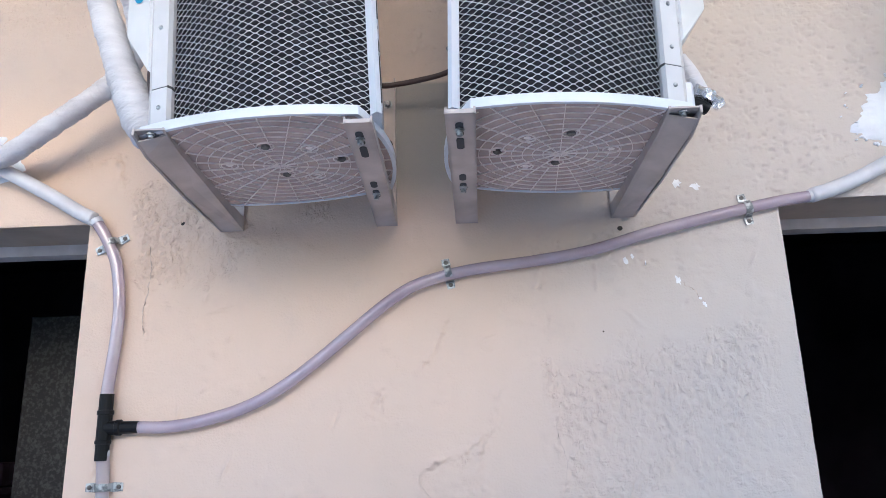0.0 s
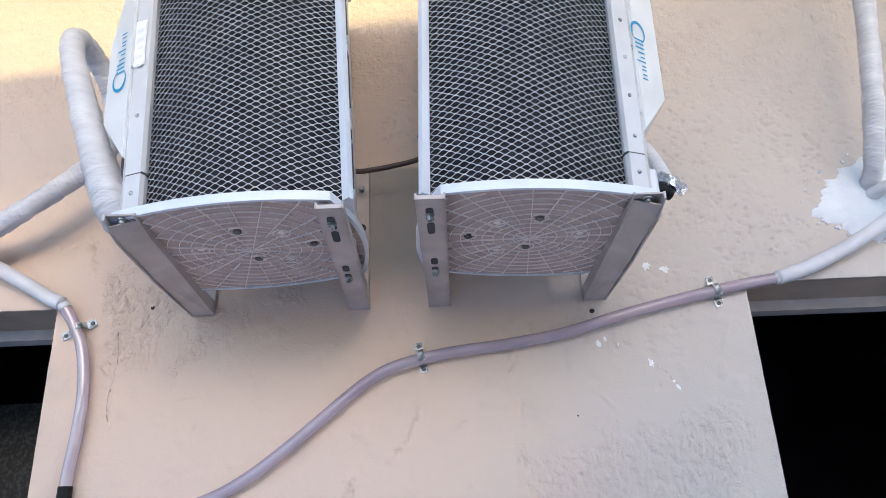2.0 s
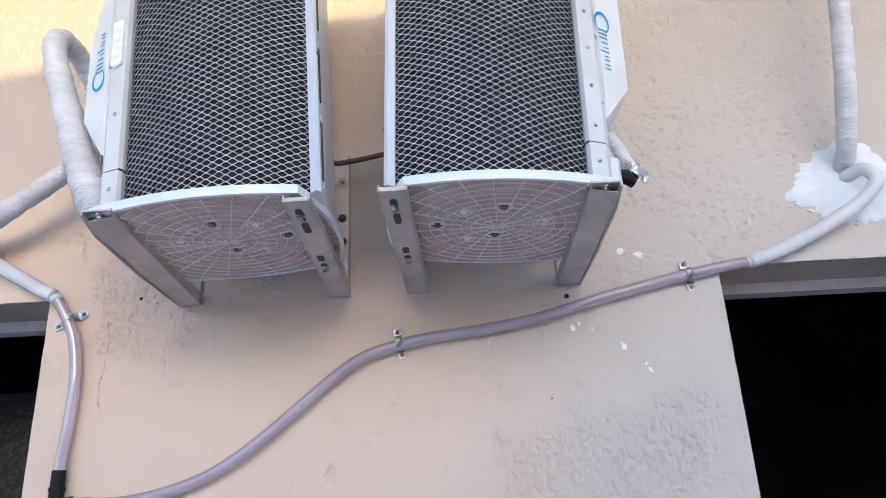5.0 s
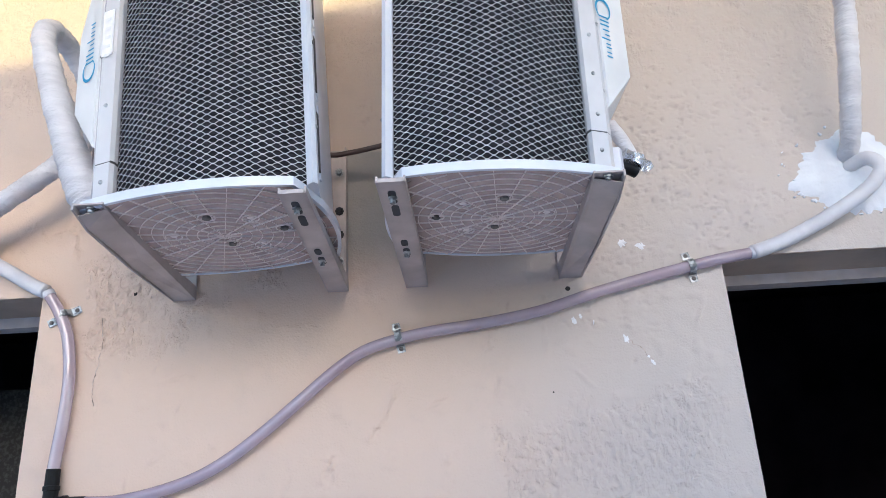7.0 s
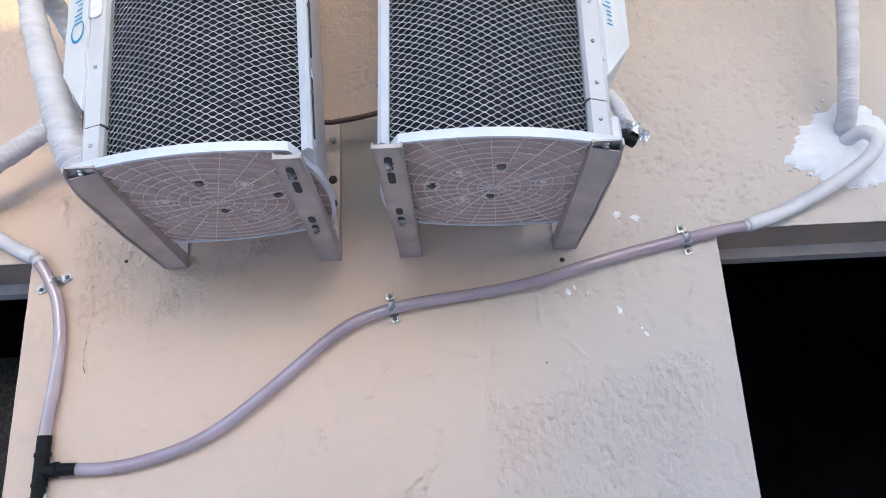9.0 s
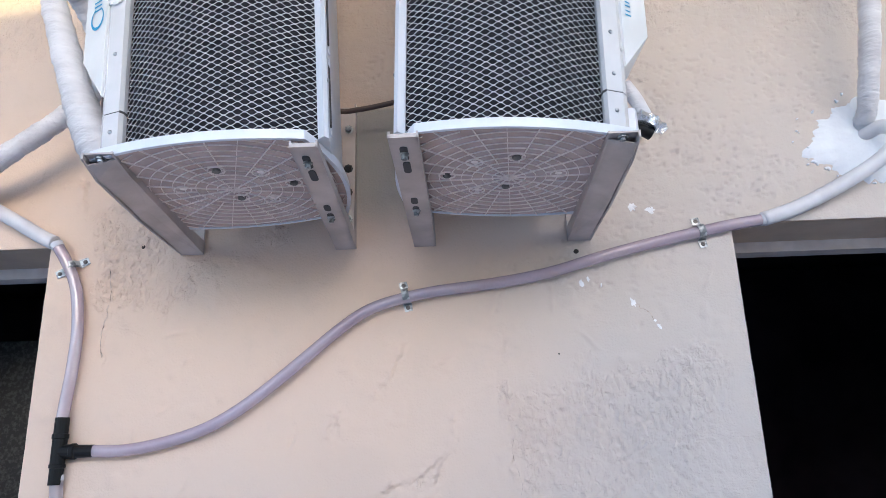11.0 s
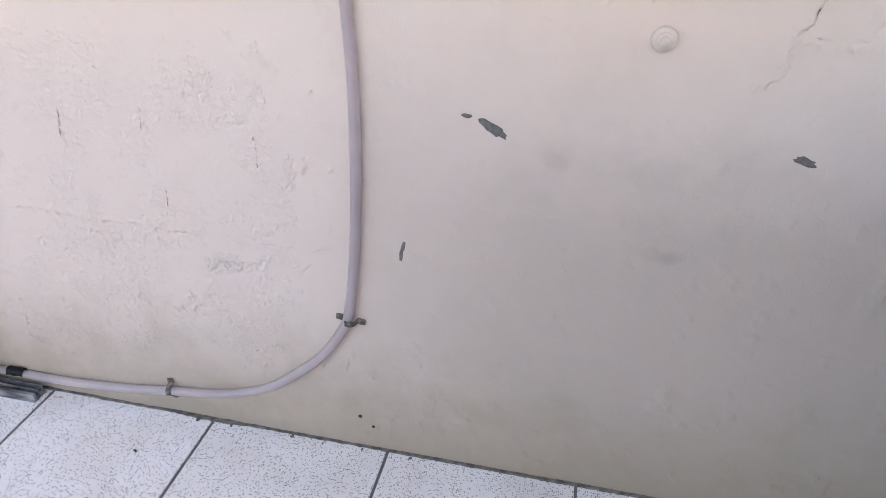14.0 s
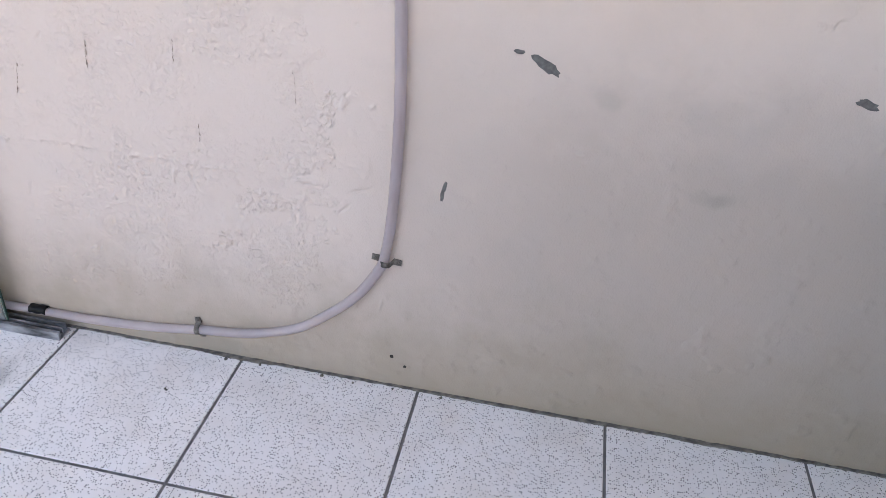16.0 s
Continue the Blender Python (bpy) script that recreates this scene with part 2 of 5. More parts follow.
M_STONE = mottled(mat("speckled_stone", (0.1, 0.1, 0.1), 0.5), (0.03, 0.03, 0.03), (0.2, 0.19, 0.185), 60, detail=7, lo=0.42, hi=0.6)
M_PINK = mottled(mat("pink_cotton", (0.4, 0.16, 0.25), 0.9), (0.17, 0.062, 0.115), (0.25, 0.10, 0.165), 12, bump=0.4, bump_scale=300)
M_PALE = mottled(mat("pale_cloth", (0.5, 0.42, 0.47), 0.9), (0.24, 0.14, 0.19), (0.32, 0.21, 0.26), 14)
M_GROUND = mottled(mat("concrete_ground", (0.42, 0.38, 0.34), 0.9), (0.36, 0.33, 0.29), (0.48, 0.43, 0.38), 2, bump=0.5, bump_scale=40)
M_FACADE = mottled(mat("facade_paint", (0.55, 0.46, 0.36), 0.85), (0.66, 0.58, 0.47), (0.76, 0.68, 0.56), 1.5, bump=0.4, bump_scale=40)
M_EDGE = mat("glass_edge", (0.03, 0.075, 0.055), 0.3)
M_GLASS = mottled(mat("green_glass", (0.66, 0.66, 0.56), 0.12), (0.60, 0.61, 0.52), (0.76, 0.75, 0.66), 5, lo=0.3, hi=0.7)
M_GLASS.node_tree.nodes["Principled BSDF"].inputs["Transmission Weight"].default_value = 0.75


M_FILM = mottled(mat("dirt_film", (0.3, 0.32, 0.34), 0.5), (0.16, 0.175, 0.19), (0.42, 0.44, 0.45), 40)
M_FILM.node_tree.nodes["Principled BSDF"].inputs["Transmission Weight"].default_value = 0.5
SMEAR = (-1.445, 1.185)


def tile_mat():
    """White terrazzo tile with small dark chips and faint grime."""
    m = mat("terrazzo_tile", (0.8, 0.8, 0.83), 0.38)
    bsdf = m.node_tree.nodes["Principled BSDF"]
    geo = m.node_tree.nodes.new("ShaderNodeNewGeometry")
    info = m.node_tree.nodes.new("ShaderNodeObjectInfo")
    vor = node(m, "ShaderNodeTexVoronoi", Scale=215.0)
    vor.voronoi_dimensions = "2D"
    link(m, geo.outputs["Position"], vor.inputs["Vector"])
    chip = m.node_tree.nodes.new("ShaderNodeMapRange")
    pick = m.node_tree.nodes.new("ShaderNodeSeparateColor")
    link(m, vor.outputs["Color"], pick.inputs[0])
    size = m.node_tree.nodes.new("ShaderNodeMath")
    size.operation = "MULTIPLY_ADD"
    link(m, pick.outputs[1], size.inputs[0])
    size.inputs[1].default_value = 0.22
    link(m, vor.outputs["Distance"], size.inputs[2])
    link(m, size.outputs[0], chip.inputs[0])
    chip.inputs[1].default_value, chip.inputs[2].default_value = 0.33, 0.42
    some = m.node_tree.nodes.new("ShaderNodeMath")
    some.operation = "GREATER_THAN"
    link(m, pick.outputs[0], some.inputs[0])
    some.inputs[1].default_value = 0.36
    keep = m.node_tree.nodes.new("ShaderNodeMath")
    keep.operation = "MAXIMUM"
    link(m, chip.outputs[0], keep.inputs[0])
    link(m, some.outputs[0], keep.inputs[1])
    dust = node(m, "ShaderNodeTexNoise", Scale=5.0, Detail=6.0, Roughness=0.65)
    link(m, geo.outputs["Position"], dust.inputs["Vector"])
    ramp = m.node_tree.nodes.new("ShaderNodeValToRGB")
    ramp.color_ramp.elements[0].position, ramp.color_ramp.elements[1].position = 0.45, 0.78
    ramp.color_ramp.elements[0].color, ramp.color_ramp.elements[1].color = (0.89, 0.865, 0.875, 1), (0.76, 0.72, 0.70, 1)
    link(m, dust.outputs[0], ramp.inputs[0])
    wob = m.node_tree.nodes.new("ShaderNodeVectorMath")
    wob.operation = "DISTANCE"
    mp = node(m, "ShaderNodeMapping", Location=(SMEAR[0] * -13, SMEAR[1] * -7, 0), Scale=(13, 7, 0))
    link(m, geo.outputs["Position"], mp.inputs[0])
    jit = m.node_tree.nodes.new("ShaderNodeVectorMath")
    jit.operation = "MULTIPLY_ADD"
    big = node(m, "ShaderNodeTexNoise", Scale=12.0, Detail=4.0)
    link(m, geo.outputs["Position"], big.inputs["Vector"])
    link(m, big.outputs["Color"], jit.inputs[0])
    jit.inputs[1].default_value = (0.9, 0.9, 0)
    link(m, mp.outputs[0], jit.inputs[2])
    link(m, jit.outputs[0], wob.inputs[0])
    wob.inputs[1].default_value = (0.45, 0.45, 0)
    smear = m.node_tree.nodes.new("ShaderNodeMapRange")
    link(m, wob.outputs["Value"], smear.inputs[0])
    smear.inputs[1].default_value, smear.inputs[2].default_value, smear.inputs[3].default_value, smear.inputs[4].default_value = 0.15, 0.65, 0.6, 0.0
    dirty = m.node_tree.nodes.new("ShaderNodeMix")
    dirty.data_type = "RGBA"
    link(m, smear.outputs[0], dirty.inputs[0])
    link(m, ramp.outputs[0], dirty.inputs[6])
    dirty.inputs[7].default_value = (0.36, 0.35, 0.34, 1)
    tone = m.node_tree.nodes.new("ShaderNodeMapRange")
    link(m, info.outputs["Random"], tone.inputs[0])
    tone.inputs[3].default_value, tone.inputs[4].default_value = 0.94, 1.03
    hsv = m.node_tree.nodes.new("ShaderNodeHueSaturation")
    link(m, dirty.outputs[2], hsv.inputs["Color"])
    link(m, tone.outputs[0], hsv.inputs["Value"])
    mix = m.node_tree.nodes.new("ShaderNodeMix")
    mix.data_type = "RGBA"
    link(m, keep.outputs[0], mix.inputs[0])
    mix.inputs[6].default_value = (0.11, 0.105, 0.12, 1)
    link(m, hsv.outputs[0], mix.inputs[7])
    link(m, mix.outputs[2], bsdf.inputs["Base Color"])
    return m


M_TILE = tile_mat()


# ---- building helpers ----
def finish(name, bm, material, smooth=False):
    bmesh.ops.recalc_face_normals(bm, faces=bm.faces)
    me = bpy.data.meshes.new(name)
    bm.to_mesh(me)
    bm.free()
    me.materials.append(material)
    if smooth:
        for p in me.polygons:
            p.use_smooth = True
    return me


def thing(name, bm, material, label, category, group="", kind="", smooth=False):
    return tagged(new(name, finish(name, bm, material, smooth)), label, category, group, kind)


def base_of(name, label, category, at=None, group="", kind=""):
    ob = tagged(new(name), label, category, group, kind)
    if at is not None:
        ob.matrix_world = at
    return ob


def part(name, bm, material, parent, label="", smooth=False):
    ob = new(name, finish(name, bm, material, smooth))
    ob.parent = parent
    if label:
        ob["label"] = label
    return ob


def box(bm, x0, x1, y0, y1, z0, z1, bevel=0.0):
    vs = [bm.verts.new((x, y, z)) for z in (z0, z1) for x, y in ((x0, y0), (x1, y0), (x1, y1), (x0, y1))]
    fs = [bm.faces.new([vs[i] for i in f]) for f in ((3, 2, 1, 0), (4, 5, 6, 7), (0, 1, 5, 4), (1, 2, 6, 5), (2, 3, 7, 6), (3, 0, 4, 7))]
    if bevel:
        edges = list({e for f in fs for e in f.edges})
        bmesh.ops.bevel(bm, geom=edges, offset=bevel, segments=2, affect="EDGES", profile=0.5)
    return bm


def prism(bm, outline, axis, a, b):
    """Extrudes an outline of pairs along an axis: 'x' takes (y, z), 'y' takes (x, z), 'z' takes (x, y)."""
    def at(p, v):
        return {"x": (v, p[0], p[1]), "y": (p[0], v, p[1]), "z": (p[0], p[1], v)}[axis]
    lo = [bm.verts.new(at(p, a)) for p in outline]
    hi = [bm.verts.new(at(p, b)) for p in outline]
    n = len(outline)
    bm.faces.new(lo[::-1]), bm.faces.new(hi)
    for i in range(n):
        bm.faces.new((lo[i], lo[(i + 1) % n], hi[(i + 1) % n], hi[i]))
    return bm


def smooth_path(points, steps=8):
    """Catmull-Rom through the points."""
    p = [Vector(q) for q in points]
    p = [p[0] * 2 - p[1]] + p + [p[-1] * 2 - p[-2]]
    out = []
    for i in range(1, len(p) - 2):
        for k in range(steps):
            t = k / steps
            out.append(0.5 * (2 * p[i] + (p[i + 1] - p[i - 1]) * t + (2 * p[i - 1] - 5 * p[i] + 4 * p[i + 1] - p[i + 2]) * t * t
                              + (3 * p[i] - p[i - 1] - 3 * p[i + 1] + p[i + 2]) * t ** 3))
    return out + [p[-2]]


def tube(bm, path, radius, sides=14, wobble=None, caps=True):
    """A round tube along a path; radius a number or a function of 0..1; wobble(i, k) changes single radii."""
    path = [Vector(q) for q in path]
    side, rings = None, []
    for i, q in enumerate(path):
        d = (path[min(i + 1, len(path) - 1)] - path[max(i - 1, 0)]).normalized()
        if side is None:
            side = d.cross(Vector((0.3, 1, 0.2))).normalized()
        side = (side - d * side.dot(d)).normalized()
        up = d.cross(side)
        r = radius(i / (len(path) - 1)) if callable(radius) else radius
        ring = []
        for k in range(sides):
            a = 2 * math.pi * k / sides
            rr = r + (wobble(i, k) if wobble else 0)
            ring.append(bm.verts.new(q + (side * math.cos(a) + up * math.sin(a)) * rr))
        rings.append(ring)
    for a, b in zip(rings, rings[1:]):
        for k in range(sides):
            bm.faces.new((a[k], a[(k + 1) % sides], b[(k + 1) % sides], b[k]))
    if caps:
        bm.faces.new(rings[0][::-1]), bm.faces.new(rings[-1])
    return bm


def lathe(bm, m, profile, sides=16):
    """Turns (radius, height) pairs about the local z of m."""
    rings = [[bm.verts.new(m @ Vector((r * math.cos(2 * math.pi * k / sides), r * math.sin(2 * math.pi * k / sides), h))) for k in range(sides)] for r, h in profile]
    for a, b in zip(rings, rings[1:]):
        for k in range(sides):
            bm.faces.new((a[k], a[(k + 1) % sides], b[(k + 1) % sides], b[k]))
    bm.faces.new(rings[0][::-1]), bm.faces.new(rings[-1])
    return bm


FACE_OUT = Matrix.Rotation(radians(90), 4, "X")  # local z towards the viewer's side of the wall (-y)


def value_noise(x, z, scale, seed):
    """Smooth noise from 0 to 1 on arrays."""
    rng = np.random.RandomState(seed)
    grid = rng.rand(256, 256)
    u, v = x * scale + 1000, z * scale + 1000
    iu, iv = np.floor(u).astype(int), np.floor(v).astype(int)
    fu, fv = u - iu, v - iv
    fu, fv = fu * fu * (3 - 2 * fu), fv * fv * (3 - 2 * fv)
    g = lambda a, b: grid[a % 256, b % 256]
    return (g(iu, iv) * (1 - fu) + g(iu + 1, iv) * fu) * (1 - fv) + (g(iu, iv + 1) * (1 - fu) + g(iu + 1, iv + 1) * fu) * fv


def fractal(x, z, scale, seed, octaves=3):
    return sum(value_noise(x, z, scale * 2 ** k, seed + k) * 0.5 ** k for k in range(octaves)) / sum(0.5 ** k for k in range(octaves))


# ---- the wall ----
WALL_Y, WALL_BACK = 1.40, 1.56
WL0, WL1, WR0, WR1 = -1.32, -0.6245, 0.685, 1.40   # window openings
SILL, HEAD = 1.046, 1.98
X0, X1, TOP = -4.0, 4.0, 3.6


def in_zone(x, z, cx, cz, rx, rz, seed, soft=0.25):
    """A soft-edged uneven blob, 0 to 1."""
    d = np.sqrt(((x - cx) / rx) ** 2 + ((z - cz) / rz) ** 2) + (fractal(x, z, 13, seed, 4) - 0.5) * 2.2
    return np.clip((1 - d) / soft, 0, 1)


def segment_field(gx, gz, points):
    """Distance to a line of points, and on which side of it each place lies (+1 left, -1 right)."""
    best, side = np.full(gx.shape, 9.0), np.ones(gx.shape)
    for (ax, az), (bx, bz) in zip(points, points[1:]):
        dx, dz = bx - ax, bz - az
        t = np.clip(((gx - ax) * dx + (gz - az) * dz) / (dx * dx + dz * dz), 0, 1)
        d = np.hypot(gx - ax - t * dx, gz - az - t * dz)
        near = d < best
        best = np.where(near, d, best)
        side = np.where(near, np.sign(dx * (gz - az) - dz * (gx - ax)), side)
    return best, side


def window_of(gx, gz, points, reach):
    """The slice of the grid round some points."""
    px, pz = [p[0] for p in points], [p[1] for p in points]
    i0, i1 = np.searchsorted(gx[0], (min(px) - reach, max(px) + reach))
    j0, j1 = np.searchsorted(gz[:, 0], (min(pz) - reach, max(pz) + reach))
    return slice(j0, j1), slice(i0, i1)


def zone(gx, gz, outline, soft, rag, seed):
    """1 inside an outline with a ragged edge, 0 outside."""
    out = np.zeros(gx.shape)
    w = window_of(gx, gz, outline, 0.06)
    x, z = gx[w], gz[w]
    d, _ = segment_field(x, z, outline + outline[:1])
    inside = np.zeros(x.shape, bool)
    for (ax, az), (bx, bz) in zip(outline, outline[1:] + outline[:1]):
        if az != bz:
            inside ^= ((az > z) != (bz > z)) & (x < (bx - ax) * (z - az) / (bz - az) + ax)
    sd = np.where(inside, d, -d) + (fractal(x, z, 38, seed, 4) - 0.5) * rag
    out[w] = np.clip(sd / soft, 0, 1)
    return out


# lips of old paint: the coat on the left of each line stands proud of what lies on its right
LIPS_MIDDLE = [
    [(-0.515, 1.365), (-0.479, 1.372), (-0.444, 1.365)], [(-0.408, 1.353), (-0.366, 1.352), (-0.34, 1.345), (-0.314, 1.35)],
    [(-0.304, 1.356), (-0.263, 1.349), (-0.232, 1.34), (-0.21, 1.343), (-0.2, 1.359), (-0.141, 1.366), (-0.081, 1.367), (-0.029, 1.354)],
    [(-0.028, 1.315), (-0.011, 1.342), (0.023, 1.356), (0.032, 1.378), (0.034, 1.426), (0.027, 1.453), (0.004, 1.489), (0.004, 1.503), (0.037, 1.521)],
    [(0.037, 1.521), (0.071, 1.528), (0.117, 1.562)], [(0.108, 1.519), (0.122, 1.557), (0.145, 1.59), (0.145, 1.637), (0.161, 1.646)],
    [(0.137, 1.443), (0.121, 1.476), (0.054, 1.472)], [(-0.035, 1.129), (-0.016, 1.176), (0.012, 1.248), (0.04, 1.284), (0.069, 1.31), (0.107, 1.326), (0.141, 1.342)],
]
LIPS_RIGHT = [
    [(0.259, 1.335), (0.241, 1.354), (0.25, 1.374), (0.255, 1.422), (0.245, 1.46), (0.26, 1.493), (0.261, 1.526), (0.248, 1.545), (0.243, 1.591), (0.239, 1.647), (0.222, 1.69), (0.224, 1.74), (0.221, 1.812), (0.234, 1.858)],
    [(0.169, 1.254), (0.188, 1.262), (0.206, 1.28), (0.218, 1.288)], [(0.133, 1.169), (0.162, 1.186), (0.185, 1.22), (0.187, 1.245)],
    [(0.185, 1.22), (0.209, 1.216), (0.239, 1.207), (0.253, 1.212), (0.266, 1.243), (0.27, 1.262)],
    [(0.207, 1.054), (0.221, 1.07), (0.225, 1.101), (0.248, 1.127), (0.247, 1.197)], [(0.156, 0.963), (0.172, 0.961), (0.198, 0.986), (0.198, 1.033)],
    [(0.172, 1.391), (0.195, 1.413), (0.233, 1.417)], [(0.238, 1.32), (0.234, 1.354), (0.221, 1.383)],
    [(0.45, 1.046), (0.372, 1.057), (0.354, 1.036), (0.344, 1.056), (0.315, 1.049), (0.277, 1.037), (0.217, 1.044)],
]
LIPS_LOW = [
    [(-0.604, 0.744), (-0.616, 0.753), (-0.635, 0.733), (-0.643, 0.714), (-0.622, 0.658)], [(-0.728, 0.496), (-0.747, 0.463), (-0.741, 0.448)], [(-0.747, 0.419), (-0.737, 0.361)],
    [(-0.729, 0.777), (-0.726, 0.745), (-0.728, 0.709)], [(-0.938, 0.637), (-0.941, 0.597)], [(-0.968, 0.809), (-0.972, 0.763)], [(-1.152, 0.785), (-1.162, 0.724)], [(-1.321, 0.715), (-1.337, 0.649)],
    [(-1.523, 0.554), (-1.382, 0.536), (-1.232, 0.543), (-1.118, 0.535), (-0.952, 0.534), (-0.819, 0.537), (-0.69, 0.533)],
]
LIPS_HIGH = [
    [(-0.571, 2.061), (-0.568, 2.096), (-0.579, 2.12)], [(-0.638, 2.111), (-0.647, 2.129), (-0.665, 2.126)], [(-0.563, 2.061), (-0.569, 2.106), (-0.595, 2.115), (-0.616, 2.11)],
    [(-0.505, 2.0), (-0.498, 1.93), (-0.506, 1.86), (-0.50, 1.76)], [(-0.176, 1.21), (-0.144, 1.234)], [(-0.424, 1.211), (-0.403, 1.233)], [(0.576, 1.742), (0.60, 1.757), (0.617, 1.752)],
    [(-0.62, 1.055), (-0.58, 1.068), (-0.55, 1.070)], [(-0.07, 1.59), (-0.08, 1.62), (-0.065, 1.645), (-0.06, 1.62)], [(0.01, 1.68), (0.04, 1.72), (0.058, 1.765)],
]
ROUGH = [  # outline, grain height, how much longer than wide the grains are
    ([(0.231, 1.689), (0.30, 1.70), (0.36, 1.728), (0.391, 1.763), (0.419, 1.722), (0.516, 1.725), (0.594, 1.764), (0.645, 1.723), (0.665, 1.644), (0.678, 1.527), (0.646, 1.487), (0.607, 1.412), (0.595, 1.289), (0.619, 1.048),
      (0.554, 1.047), (0.487, 1.053), (0.428, 1.085), (0.388, 1.113), (0.349, 1.132), (0.323, 1.16), (0.296, 1.209), (0.27, 1.248), (0.272, 1.307), (0.259, 1.422), (0.261, 1.517)], 0.0019, 1.7),
    ([(0.044, 1.47), (0.121, 1.476), (0.133, 1.419), (0.114, 1.36), (0.06, 1.33), (0.045, 1.40)], 0.0019, 1.0), ([(0.004, 1.513), (0.037, 1.521), (0.034, 1.48), (0.01, 1.474)], 0.002, 1.0), ([(0.085, 1.542), (0.117, 1.562), (0.114, 1.524), (0.081, 1.523)], 0.002, 1.0),
    ([(-0.478, 1.178), (-0.408, 1.201), (-0.398, 1.097), (-0.468, 1.072)], 0.0016, 1.2), ([(0.158, 1.391), (0.181, 1.411), (0.185, 1.323), (0.157, 1.303)], 0.0016, 1.0), ([(-0.05, 1.14), (-0.02, 1.20), (0.02, 1.24), (0.02, 1.15), (-0.02, 1.10)], 0.0014, 1.0),
]
ROUGH_MORE = [
    ([(-0.552, 2.043), (-0.496, 2.053), (-0.454, 2.027), (-0.34, 1.975), (-0.27, 1.946), (-0.30, 1.885), (-0.392, 1.845), (-0.526, 1.85)], 0.0021, 1.2), ([(-0.24, 2.02), (-0.13, 2.03), (-0.15, 1.97), (-0.22, 1.96)], 0.0014, 1.0),
    ([(-0.817, 0.617), (-0.706, 0.691), (-0.66, 0.76), (-0.66, 0.62), (-0.703, 0.557), (-0.767, 0.529), (-0.831, 0.568)], 0.0020, 1.0), ([(-0.90, 0.49), (-0.728, 0.496), (-0.741, 0.45), (-0.876, 0.431)], 0.0020, 1.0), ([(-1.008, 0.367), (-0.878, 0.385), (-0.85, 0.29), (-0.969, 0.304)], 0.0020, 1.0),
    ([(-1.42, 0.95), (-0.72, 0.95), (-0.66, 0.6), (-0.72, 0.2), (-1.45, 0.16)], 0.0009, 1.0), ([(-0.95, 0.93), (-0.80, 0.93), (-0.80, 0.83), (-0.9, 0.80)], 0.0014, 0.8), ([(-1.18, 0.58), (-1.02, 0.56), (-1.03, 0.46), (-1.2, 0.44)], 0.0013, 0.8),
]


